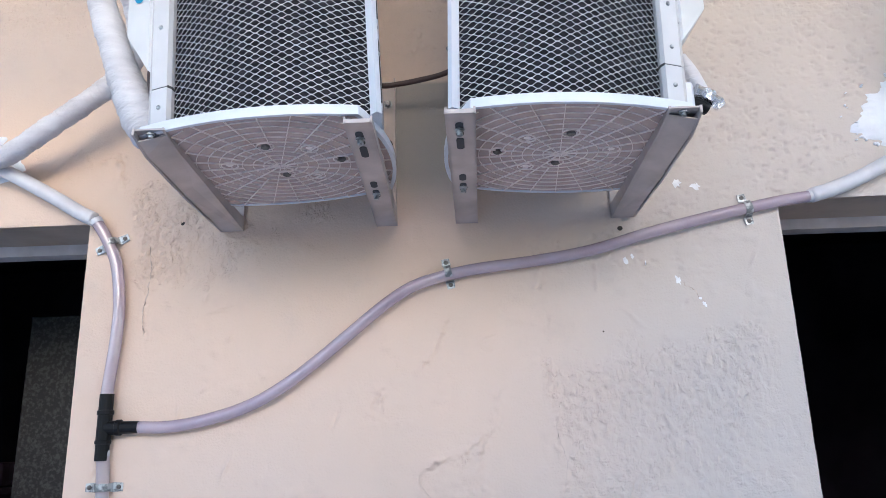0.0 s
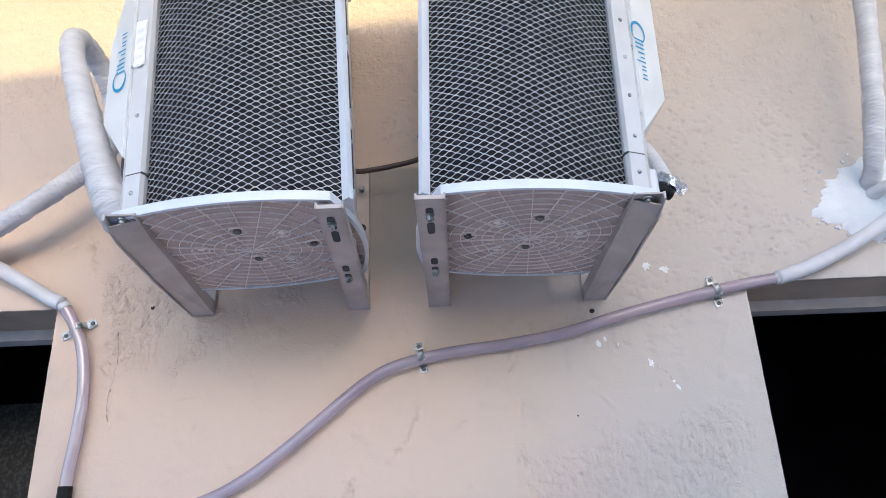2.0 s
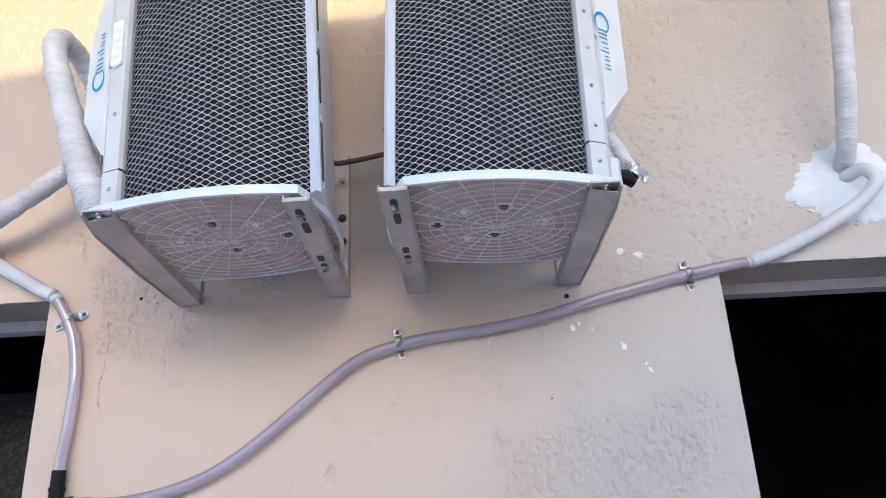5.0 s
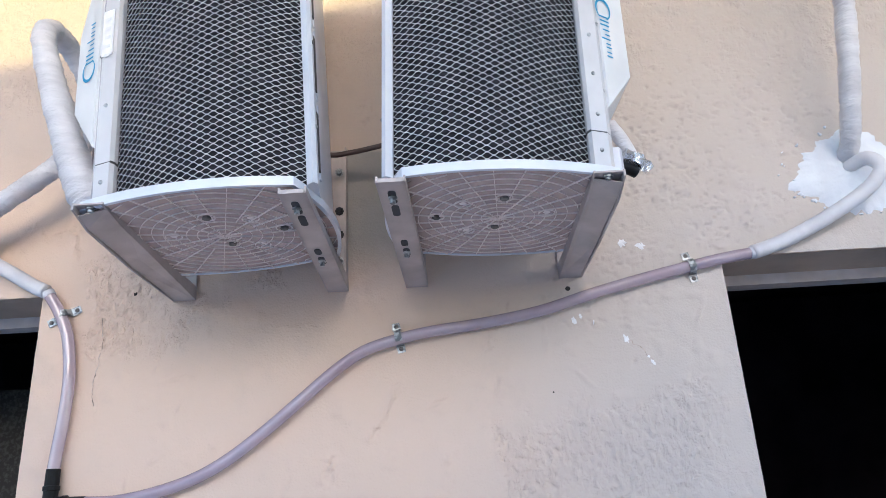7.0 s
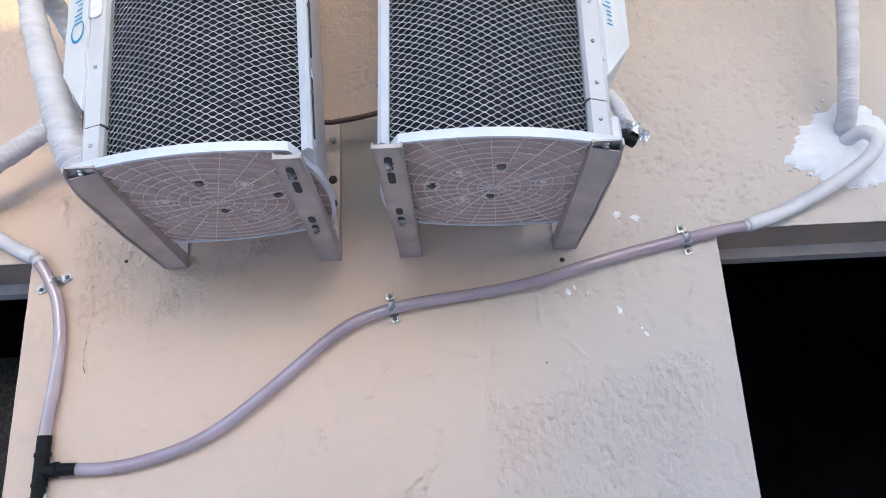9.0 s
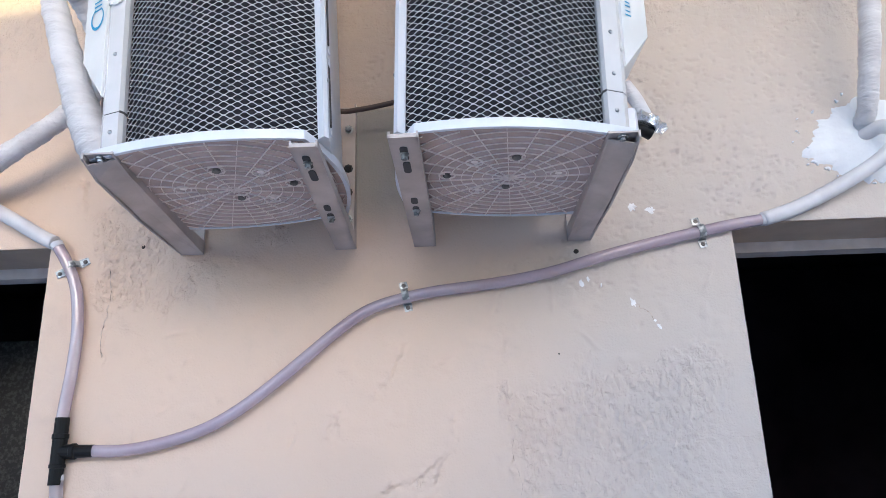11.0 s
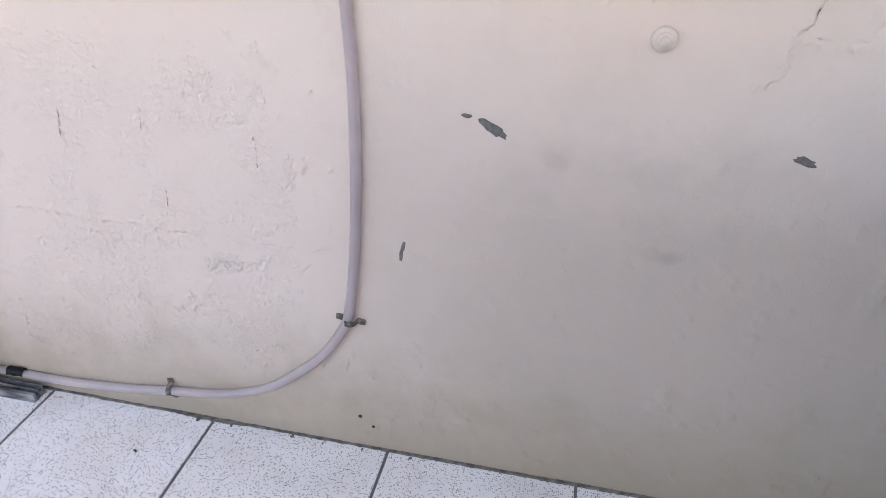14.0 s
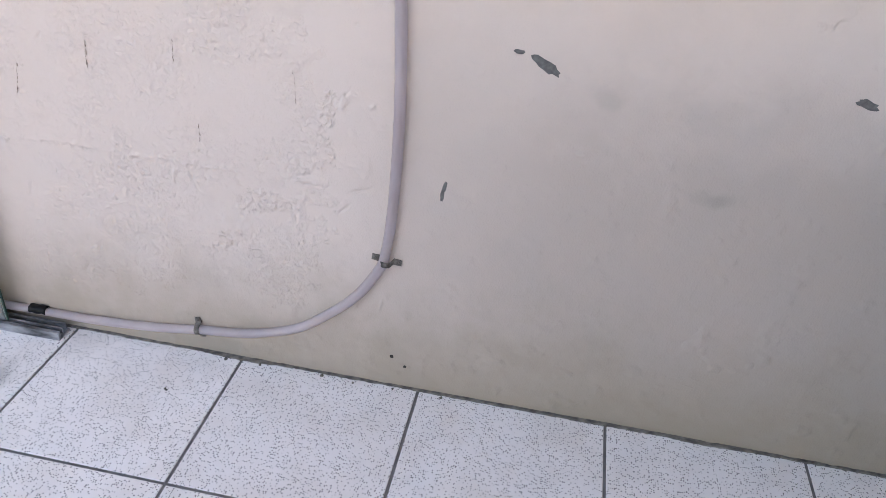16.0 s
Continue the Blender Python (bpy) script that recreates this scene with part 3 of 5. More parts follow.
def build_wall():
    step = 0.0031
    xs = sorted(set([X0, -3, -2.4, -1.9] + list(np.round(np.arange(-1.6, 1.1, step), 4)) + [WL0, WL1, WR0, WR1, 1.25, 1.8, 2.4, 3, X1]))
    xs = [a for i, a in enumerate(xs) if i == 0 or a - xs[i - 1] > 0.0012 or a in (WL0, WL1, WR0, WR1)]
    zs = sorted(set(list(np.round(np.arange(0, 2.70, step), 4)) + [SILL, HEAD, 2.9, 3.2, TOP]))
    zs = [a for i, a in enumerate(zs) if i == 0 or a - zs[i - 1] > 0.0012 or a in (SILL, HEAD)]
    gx, gz = np.meshgrid(np.array(xs), np.array(zs))
    coarse = np.zeros(gx.shape)
    # slow waves of the trowel, and a faint orange peel
    h = 0.0035 * (fractal(gx, gz, 4, 3) - 0.5) + 0.0016 * (fractal(gx, gz, 40, 61, 2) - 0.5) + 0.0024 * np.clip(fractal(gx, gz, 22, 71, 3) - 0.64, 0, 1) / 0.2
    for i, (outline, tall, long) in enumerate(ROUGH + ROUGH_MORE):
        w = window_of(gx, gz, outline, 0.06)
        x, z = gx[w], gz[w]
        m = zone(x, z, outline, 0.014, 0.075 if tall > 0.0013 else 0.16, 130 + i)
        wx, wz = x + 0.008 * (fractal(x, z, 60, 140, 2) - 0.5), z + 0.008 * (fractal(x, z, 60, 150, 2) - 0.5)
        flat, crease = value_noise(wx, wz / long, 165, 160 + i), 1 - np.abs(2 * value_noise(wx, wz / long, 88, 170 + i) - 1)
        grain = 0.75 * np.clip((flat - 0.42) / 0.2, 0, 1) + 0.25 * np.clip((crease - 0.55) / 0.4, 0, 1)
        some = 0.35 + 0.65 * np.clip((fractal(x, z, 11, 180 + i, 3) - 0.34) / 0.24, 0, 1)
        h[w] += m * (tall * 2.1 * grain * some - tall * 0.9)
        coarse[w] = np.maximum(coarse[w], m * some * min(1, tall / 0.002))
    # sunlit stucco near the top is the roughest
    top = np.clip((gz - 2.36 + (fractal(gx, gz, 6, 191, 3) - 0.5) * 0.2) / 0.1, 0, 1)
    h += top * 0.0042 * (0.6 * value_noise(gx, gz, 75, 192) + 0.4 * value_noise(gx, gz, 140, 193))
    coarse = np.maximum(coarse, 0.8 * top)
    # pits and shallow scabs
    pits = np.maximum.reduce([0.55 * in_zone(gx, gz, 0.62, 2.2, 0.36, 0.28, 93, 0.5), 0.3 * in_zone(gx, gz, 0.42, 1.98, 0.2, 0.09, 95, 0.5), 0.35 * in_zone(gx, gz, 0.06, 2.36, 0.08, 0.1, 99, 0.5), 0.5 * in_zone(gx, gz, 0.36, 1.9, 0.14, 0.06, 98, 0.4)])
    h -= 0.0060 * pits * np.clip((fractal(gx, gz * 1.6, 105, 101, 2) - 0.65) / 0.05, 0, 1)
    h += 0.0026 * pits * np.clip((fractal(gx, gz * 1.3, 80, 111, 2) - 0.67) / 0.05, 0, 1)
    for i, line in enumerate(LIPS_MIDDLE + LIPS_RIGHT + LIPS_LOW + LIPS_HIGH):
        w = window_of(gx, gz, line, 0.07)
        x = gx[w] + 0.012 * (fractal(gx[w], gz[w], 90, 210 + i, 3) - 0.5)
        z = gz[w] + 0.012 * (fractal(gx[w], gz[w], 90, 250 + i, 3) - 0.5)
        d, side = segment_field(x, z, line)
        uneven = np.clip((fractal(gx[w], gz[w], 30, 290 + i, 3) - 0.30) / 0.3, 0.05, 1.2)
        h[w] += uneven * (np.where(side > 0, 0.0034 * np.exp(-d / 0.011), 0) - 0.0018 * np.exp(-(d / 0.0026) ** 2))
        crumb = np.exp(-(d / 0.010) ** 2) * np.clip((value_noise(gx[w], gz[w], 150, 330 + i) - 0.62) / 0.12, 0, 1)
        h[w] += 0.0024 * crumb * uneven
    # peeled streak, trowel nicks and dried runs
    d, side = segment_field(gx, gz, [(-0.316, 1.345), (-0.324, 1.322), (-0.314, 1.308), (-0.322, 1.287)])
    h += np.clip((0.011 - d) / 0.004, 0, 1) * (0.011 * fractal(gx, gz, 110, 301, 2) - 0.004)
    for k in range(150):
        rx, rz = -1.4 + 2.05 * random.random(), 0.15 + 1.75 * random.random()
        ang, ln, wd = (math.pi / 2 + random.uniform(-0.25, 0.25)) if k % 3 else random.uniform(0, 3.1), random.uniform(0.005, 0.025), 0.0030
        tall = random.choice((-0.0034, 0.0036))
        if rx > -0.55 and rz < 1.05:
            continue
        w = window_of(gx, gz, [(rx, rz)], 0.08)
        x, z = gx[w] - rx, gz[w] - rz
        du, dv = x * math.cos(ang) + z * math.sin(ang), -x * math.sin(ang) + z * math.cos(ang)
        h[w] += tall * np.exp(-(du / ln) ** 2 - ((dv + 0.006 * np.sin(du * 60)) / wd) ** 2)
    h = np.clip(h, -0.0055, 0.0095)
    y = WALL_Y - h
    for line in (WL0, WL1, WR0, WR1):
        y = np.where((np.abs(gx - line) < 0.001) & (gz > SILL - 0.004) & (gz < HEAD + 0.004), WALL_Y + 0.003 * fractal(gz, gx, 30, 77), y)
    nx, nz = len(xs), len(zs)
    verts = np.stack([gx, y, gz], -1).reshape(-1, 3).astype(np.float32)
    mx, mz = (gx[:-1, :-1] + gx[1:, 1:]) / 2, (gz[:-1, :-1] + gz[1:, 1:]) / 2
    solid = ~((SILL < mz) & (mz < HEAD) & (((WL0 < mx) & (mx < WL1)) | ((WR0 < mx) & (mx < WR1))))
    a = (np.arange(nz - 1)[:, None] * nx + np.arange(nx - 1)[None, :])[solid]
    quads = np.stack([a, a + 1, a + nx + 1, a + nx], -1).astype(np.int32)
    me = bpy.data.meshes.new("wall_north")
    me.vertices.add(len(verts)), me.loops.add(quads.size), me.polygons.add(len(quads))
    me.vertices.foreach_set("co", verts.reshape(-1))
    me.loops.foreach_set("vertex_index", quads.reshape(-1))
    me.polygons.foreach_set("loop_start", np.arange(0, quads.size, 4, dtype=np.int32))
    me.polygons.foreach_set("use_smooth", np.ones(len(quads), bool))
    me.update(calc_edges=True)
    att = me.attributes.new("coarse", "FLOAT", "POINT")
    att.data.foreach_set("value", coarse.reshape(-1).astype(np.float32))
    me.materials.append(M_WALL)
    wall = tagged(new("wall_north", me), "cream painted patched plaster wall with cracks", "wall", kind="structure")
    bm = bmesh.new()
    y0, y1 = WALL_Y + 0.006, WALL_BACK
    box(bm, X0, WL0, y0, y1, 0, TOP), box(bm, WL1, WR0, y0, y1, 0, TOP), box(bm, WR1, X1, y0, y1, 0, TOP)
    for a, b in ((WL0, WL1), (WR0, WR1)):
        box(bm, a, b, y0, y1, 0, SILL - 0.004), box(bm, a, b, y0, y1, HEAD, TOP)
    part("core", bm, M_REVEAL, wall)
    return wall, (np.array(xs), np.array(zs), h)


WALL, WALL_RELIEF = build_wall()


def relief(x, z):
    """How far the plaster stands proud at a place on the wall."""
    xs, zs, h = WALL_RELIEF
    return h[min(np.searchsorted(zs, z), len(zs) - 1), min(np.searchsorted(xs, x), len(xs) - 1)]


def strip_on_wall(points, width, proud, seed, rag=0.8, wander=1.5):
    """A thin uneven line of material that follows points (x, z) on the wall."""
    rng = random.Random(seed)
    fine = smooth_path([(x, 0, z) for x, z in points], 10)
    bm = bmesh.new()
    rows, jag = [], 0.0
    for i, q in enumerate(fine):
        d = (fine[min(i + 1, len(fine) - 1)] - fine[max(i - 1, 0)]).normalized()
        n = Vector((-d.z, 0, d.x))
        jag = 0.7 * jag + rng.uniform(-1, 1) * width * wander
        q = q + n * jag
        w = width * (1 + rng.uniform(-rag, rag)) * min(1, 0.25 + 3 * min(i, len(fine) - 1 - i) / len(fine))
        at = max(relief(q.x - 0.003, q.z), relief(q.x + 0.003, q.z), relief(q.x, q.z + 0.003))
        rows.append([bm.verts.new((q.x + n.x * s * w / 2, WALL_Y - p - at, q.z + n.z * s * w / 2)) for s, p in ((-1, -0.004), (-0.7, proud), (0.7, proud), (1, -0.004))])
    for a, b in zip(rows, rows[1:]):
        for k in range(3):
            bm.faces.new((a[k], a[k + 1], b[k + 1], b[k]))
    return bm


def blob_on_wall(cx, cz, rx, rz, proud, seed, turn=0.0, n=18, rag=0.35):
    """A flat uneven patch with a bevelled rim."""
    rng = random.Random(seed)
    bm = bmesh.new()
    ca, sa = math.cos(turn), math.sin(turn)
    rim, top = [], []
    for k in range(n):
        a = 2 * math.pi * k / n
        r = 1 + rng.uniform(-rag, rag)
        x, z = rx * r * math.cos(a), rz * r * math.sin(a)
        x, z = x * ca - z * sa, x * sa + z * ca
        rim.append(bm.verts.new((cx + x, WALL_Y + 0.006, cz + z)))
        top.append(bm.verts.new((cx + x * 0.95, WALL_Y - proud - relief(cx + x * 0.95, cz + z * 0.95), cz + z * 0.95)))
    mid = bm.verts.new((cx, WALL_Y - proud * 1.2 - relief(cx, cz), cz))
    for k in range(n):
        bm.faces.new((rim[k], rim[(k + 1) % n], top[(k + 1) % n], top[k]))
        bm.faces.new((top[k], top[(k + 1) % n], mid))
    return bm


# dark strips put the shading along the crack edges into colour
for i, pts in enumerate(LIPS_RIGHT[1:5] + LIPS_MIDDLE[:4] + LIPS_LOW[3:8]):
    part("crack", strip_on_wall(pts, 0.0010 if i != 7 else 0.0008, 0.0004, i, 0.9, 1.2), M_CRACK, WALL)
SCAR = [(-0.316, 1.345), (-0.324, 1.322), (-0.314, 1.308), (-0.322, 1.287)]
part("peeling", strip_on_wall(SCAR, 0.010, 0.0030, 90, 0.8), M_RIDGE, WALL, "peeled streak of plaster")
CRACKS = [([(0.487, 1.835), (0.505, 1.815), (0.528, 1.79)], 0.0016), ([(-0.502, 1.93), (-0.498, 1.86), (-0.506, 1.80), (-0.50, 1.76)], 0.0012), ([(0.248, 1.60), (0.246, 1.565), (0.258, 1.515), (0.252, 1.46)], 0.0009)]
for i, (pts, wd) in enumerate(CRACKS):
    part("crack", strip_on_wall(pts, wd, 0.0005, 40 + i), M_CRACK, WALL)
for i, (cx, cz, rx, rz, turn) in enumerate([(0.484, 1.832, 0.006, 0.010, 0.3), (0.392, 1.872, 0.006, 0.008, 0.2), (0.405, 1.879, 0.004, 0.007, 0), (0.527, 1.786, 0.004, 0.007, 0.4),
                                            (0.428, 1.868, 0.002, 0.005, 0), (0.50, 2.02, 0.012, 0.012, 0.5), (0.535, 2.012, 0.011, 0.009, 0), (0.52, 1.797, 0.004, 0.003, 0.2)]):
    part("paint_chip", blob_on_wall(cx, cz, rx * 0.8, rz * 0.8, 0.0008, 40 + i, turn, 14, 0.4), M_CHIP, WALL, "white chip of bare plaster")
for i, (cx, cz, rx, rz, turn) in enumerate([(-0.262, 0.843, 0.030, 0.010, -0.5), (-0.312, 0.863, 0.011, 0.004, -0.05), (0.268, 0.844, 0.019, 0.008, -0.3), (-0.427, 0.575, 0.0045, 0.012, -0.15), (-0.431, 0.553, 0.004, 0.014, -0.05)]):
    part("dark_mark", blob_on_wall(cx, cz, rx, rz, 0.0008, 60 + i, turn, 16, 0.22), M_MARK, WALL, "dark grey cement mark")
for i, (cx, cz, r) in enumerate([(-0.401, 1.23, 0.005), (-0.28, 1.234, 0.004), (-0.528, 0.094, 0.005), (-0.495, 0.069, 0.004), (0.387, 1.935, 0.005), (0.34, 1.742, 0.0016), (-0.443, 1.975, 0.004), (-0.045, 1.268, 0.003), (-0.05, 1.275, 0.002)]):
    part("nail_hole", blob_on_wall(cx, cz, r, r, 0.0008, 70 + i, 0, 10, 0.12), M_HOLE, WALL, "small dark nail hole")
bm = lathe(bmesh.new(), Matrix.Translation((-0.28, WALL_Y, 1.234)) @ FACE_OUT, [(0.008, -0.004), (0.008, 0.0025), (0.0055, 0.003), (0.0055, 0.001)])
part("wall_plug", bm, M_ZINC, WALL, "metal plug ring")
bm = lathe(bmesh.new(), Matrix.Translation((0.004, WALL_Y - 0.003, 1.026)) @ FACE_OUT, [(0.022, -0.004), (0.020, 0.004), (0.014, 0.007), (0.0135, 0.013), (0.009, 0.015), (0.008, 0.020), (0.003, 0.022)], 14)
part("painted_bolt", bm, M_RIDGE, WALL, "bolt head painted over")

# window reveals, frames and sills
for name, a, b in (("window_1", WL0, WL1), ("window_2", WR0, WR1)):
    win = base_of(name, "open window hole with painted sill and thin frame", "window", kind="structure")
    bm = prism(bmesh.new(), [(WALL_Y + 0.002, SILL - 0.010), (WALL_Y + 0.003, SILL + 0.012), (WALL_Y + 0.008, SILL + 0.018), (WALL_BACK - 0.03, SILL + 0.018), (WALL_BACK - 0.03, SILL - 0.010)], "x", a + 0.001, b - 0.001)
    part("window_sill", bm, M_SILL, win)
    for y in (1.4145, 1.440):
        part("track_rail", box(bmesh.new(), a + 0.002, b - 0.002, y, y + 0.005, SILL + 0.018, SILL + 0.036, 0.001), M_RAIL, win, "dull aluminium track rail")
    bm = bmesh.new()
    y0, y1 = 1.535, 1.575
    box(bm, a, b, y0, y1, HEAD - 0.022, HEAD + 0.01), box(bm, a, b, y0 - 0.02, y1, SILL - 0.004, SILL + 0.018)
    box(bm, a - 0.01, a + 0.012, y0, y1, SILL, HEAD), box(bm, b - 0.003, b + 0.012, y0, y1, SILL, HEAD)
    part("window_frame", bm, M_FRAME, win)

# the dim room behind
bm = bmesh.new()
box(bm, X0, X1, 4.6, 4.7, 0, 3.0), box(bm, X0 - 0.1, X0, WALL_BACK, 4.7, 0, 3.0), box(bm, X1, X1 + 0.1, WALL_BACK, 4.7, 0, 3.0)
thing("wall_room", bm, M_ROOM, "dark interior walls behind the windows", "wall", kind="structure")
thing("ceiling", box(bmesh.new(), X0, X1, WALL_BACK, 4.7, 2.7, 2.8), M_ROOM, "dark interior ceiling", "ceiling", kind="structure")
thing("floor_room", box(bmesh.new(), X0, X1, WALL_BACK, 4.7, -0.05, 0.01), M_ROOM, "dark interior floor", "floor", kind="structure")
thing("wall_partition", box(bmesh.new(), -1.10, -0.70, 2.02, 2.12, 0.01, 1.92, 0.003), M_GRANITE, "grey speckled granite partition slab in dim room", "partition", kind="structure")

# ---- ground ----
thing("ground", box(bmesh.new(), -300, 300, -300, WALL_BACK, -0.4, -0.012), M_GROUND, "bare concrete ground", "ground", kind="structure")
floor = thing("floor", box(bmesh.new(), -4.1, 4.1, -4.6, WALL_Y + 0.002, -0.012, -0.002), M_GROUT, "tiled terrace floor with dark joints", "floor", kind="structure")

# unseen building added to keep the sun off all but the upper wall; pale for bounce
opp = base_of("opposite_building", "plain rendered block added across the yard to shade the wall", "building", at=pose(0, -5.2, 0, 0, 0, 50))
part("wall", box(bmesh.new(), -14, 3.5, -4, 0, -0.01, SHADE_TOP, 0.02), M_FACADE, opp)
part("parapet", box(bmesh.new(), -14.05, 3.55, -4.05, 0.03, SHADE_TOP, SHADE_TOP + 0.12, 0.01), M_FACADE, opp)

# unseen low wall, return and pier added on one side to dim the lower right
thing("wall_east_blocker", box(bmesh.new(), 0.86, 1.06, -4.6, WALL_Y - 0.006, -0.01, 1.04, 0.01), M_GROUND, "low unseen cement wall added to block light", "wall", kind="structure")
thing("wall_return_blocker", box(bmesh.new(), 0.44, 0.859, 0.10, 0.28, -0.01, 1.52, 0.01), M_GROUND, "unseen cement return added to block light", "wall", kind="structure")
thing("wall_pier_blocker", box(bmesh.new(), 0.86, 1.06, -4.6, 0.62, 1.04, 1.62, 0.01), M_GROUND, "raised length of the unseen light-blocking cement wall", "wall", kind="structure")
# unseen overhead slab, added to hold back sky light from above
thing("ceiling_blocker", box(bmesh.new(), X0, X1, -0.7, WALL_Y - 0.006, 3.3, 3.45), M_FACADE, "plain unseen slab added over the wall to cut sky light", "eave", kind="structure")

# ---- outdoor air conditioner units ----
def bowed_outline(h, corner, bulge, n=10):
    """A square of half width h whose sides bow outwards, as (x, y) pairs."""
    pts = []
    for q in range(4):
        a = q * math.pi / 2
        for k in range(n):
            t = -0.965 + 1.93 * k / (n - 1)
            x, y = t * corner, -(h + bulge * (1 - t * t))
            pts.append((x * math.cos(a) - y * math.sin(a), x * math.sin(a) + y * math.cos(a)))
    return pts


def front_curve(x, xa, xb, edge, mid):
    t = (2 * x - xa - xb) / (xb - xa)
    return mid + (edge - mid) * t * t


def guard_mesh(xa, xb, z0, z1, edge, mid):
    """Expanded metal: staggered zigzag strands whose peaks meet."""
    cell, pitch, w, d = 0.0182, 0.0053, 0.00072, 0.0010
    bm = bmesh.new()
    nk = int((xb - xa) / (cell / 2))
    step = (xb - xa) / nk
    for r in range(int((z1 - z0) / pitch)):
        rows = []
        for k in range(nk + 1):
            up = 1 if (k + r) % 2 == 0 else -1
            for off in (-0.0017, 0.0017):
                x = min(max(xa + k * step + off, xa), xb)
                z = z0 + (r + 0.5) * pitch + up * (pitch / 2 - 0.0004)
                y = front_curve(x, xa, xb, edge, mid) + 0.0006 * math.sin(r * 1.7 + k * 0.9)
                rows.append([bm.verts.new((x, y + dy, z + dz)) for dy, dz in ((-d, -w * 0.5), (-d * 0.2, w), (d, w * 0.3), (0, -w))])
        for a, b in zip(rows, rows[1:]):
            for i in range(4):
                bm.faces.new((a[i], a[(i + 1) % 4], b[(i + 1) % 4], b[i]))
    return bm


def curved_panel(xa, xb, z0, z1, edge, mid, thick, n=16):
    front = [(xa + (xb - xa) * i / n, front_curve(xa + (xb - xa) * i / n, xa, xb, edge, mid)) for i in range(n + 1)]
    back = [(x, y + thick) for x, y in reversed(front)]
    return prism(bmesh.new(), front + back, "z", z0, z1)


def ribbed_bottom(parent, s):
    """Moulded spider-web ribs under the tray."""
    bm = bmesh.new()
    bow = lambda v: 0.148 + 0.024 * max(0.0, 1 - (v / 0.153) ** 2)
    for r in (0.010, 0.026, 0.042, 0.058, 0.075, 0.092, 0.109, 0.126, 0.144, 0.162, 0.180, 0.198):
        n = 48
        pts = [(r * math.cos(2 * math.pi * k / n), r * math.sin(2 * math.pi * k / n)) for k in range(n)]
        for k in range(n):
            (xa, ya), (xb, yb) = pts[k], pts[(k + 1) % n]
            if max(abs(xa), abs(xb)) > bow(ya) or max(abs(ya), abs(yb)) > bow(xa):
                continue
            f = 1 + 0.0009 / r
            vs = [bm.verts.new((x * g, y * g, z)) for z in (0.0012, 0.0035) for x, y, g in ((xa, ya, 1), (xb, yb, 1), (xb, yb, f), (xa, ya, f))]
            for q in ((0, 1, 2, 3), (0, 4, 5, 1), (2, 6, 7, 3)):
                bm.faces.new([vs[i] for i in q])
    part("rib_ring", bm, M_RIB, parent)
    for k in range(24):
        a = 2 * math.pi * k / 24 + 0.1
        u, v = sorted((abs(math.cos(a)), abs(math.sin(a))))
        r1 = min(bow(0.153 * u / v) / v, 0.208)
        r0 = 0.002 if k % 2 else 0.058
        bm = box(bmesh.new(), r0, r1, -0.00048, 0.00048, 0.0006, 0.0035)
        bmesh.ops.rotate(bm, verts=bm.verts, cent=(0, 0, 0), matrix=Matrix.Rotation(a, 3, "Z"))
        part("rib", bm, M_RIB, parent)
    for x, y, hole in ((0.0, -0.078, 1), (-0.098 * s, -0.005, 1), (0.0, 0.035, 1), (0.075 * s, -0.02, 0), (-0.06 * s, -0.055, 0), (-0.045 * s, 0.055, 0)):
        bm = lathe(bmesh.new(), pose(x, y, 0.0045, 180), [(0.0135, 0), (0.0135, 0.0036), (0.0122, 0.0036), (0.0122, 0.0012), (0.006, 0.0012), (0.005, 0.002)], 20)
        part("foot_boss", bm, M_RIB, parent, smooth=False)
        if hole:
            bm = lathe(bmesh.new(), pose(x, y, 0.003, 180), [(0.0068, 0), (0.0068, 0.0035), (0.0045, 0.005)], 6)
            part("screw", bm, M_RUST, parent, "dull metal screw")


def logo(parent, s, frame_m):
    """Blue ring and strokes of the maker's mark, without letters."""
    bm = bmesh.new()
    n, r = 26, 0.0158
    for k in range(n):
        a0, a1 = radians(112 + 305 * k / n), radians(112 + 305 * (k + 1) / n)
        w0, w1 = 0.0006 + 0.0017 * math.sin(math.pi * k / n), 0.0006 + 0.0017 * math.sin(math.pi * (k + 1) / n)
        vs = [bm.verts.new(frame_m @ Vector((0.92 * rr * math.cos(a), 1.2 * rr * math.sin(a), 0.0012))) for a, rr in ((a0, r - w0), (a0, r + w0), (a1, r + w1), (a1, r - w1))]
        bm.faces.new(vs)
    part("logo_ring", bm, M_BLUE, parent, "blue printed ring mark")
    for v, h, w, c in ((0.008, 0.019, 0.0024, 0.0), (0.0145, 0.019, 0.0024, 0.0), (0.021, 0.019, 0.0024, 0.0), (0.0285, 0.014, 0.0022, -0.002), (0.036, 0.010, 0.0020, -0.004), (0.0425, 0.019, 0.0022, 0.0),
                       (0.050, 0.010, 0.0020, -0.004), (0.0555, 0.011, 0.0020, -0.004), (0.063, 0.010, 0.0020, -0.004), (0.069, 0.012, 0.0022, -0.004)):
        c = c if s > 0 else -c
        bm = bmesh.new()
        vs = [bm.verts.new(frame_m @ Vector((x + c, y * 1.2 + 0.003, 0.0012))) for x, y in ((-h / 2, v), (h / 2, v), (h / 2, v + w), (-h / 2, v + w))]
        bm.faces.new(vs)
        part("logo_bar", bm, M_BLUE, parent, "blue printed bar")


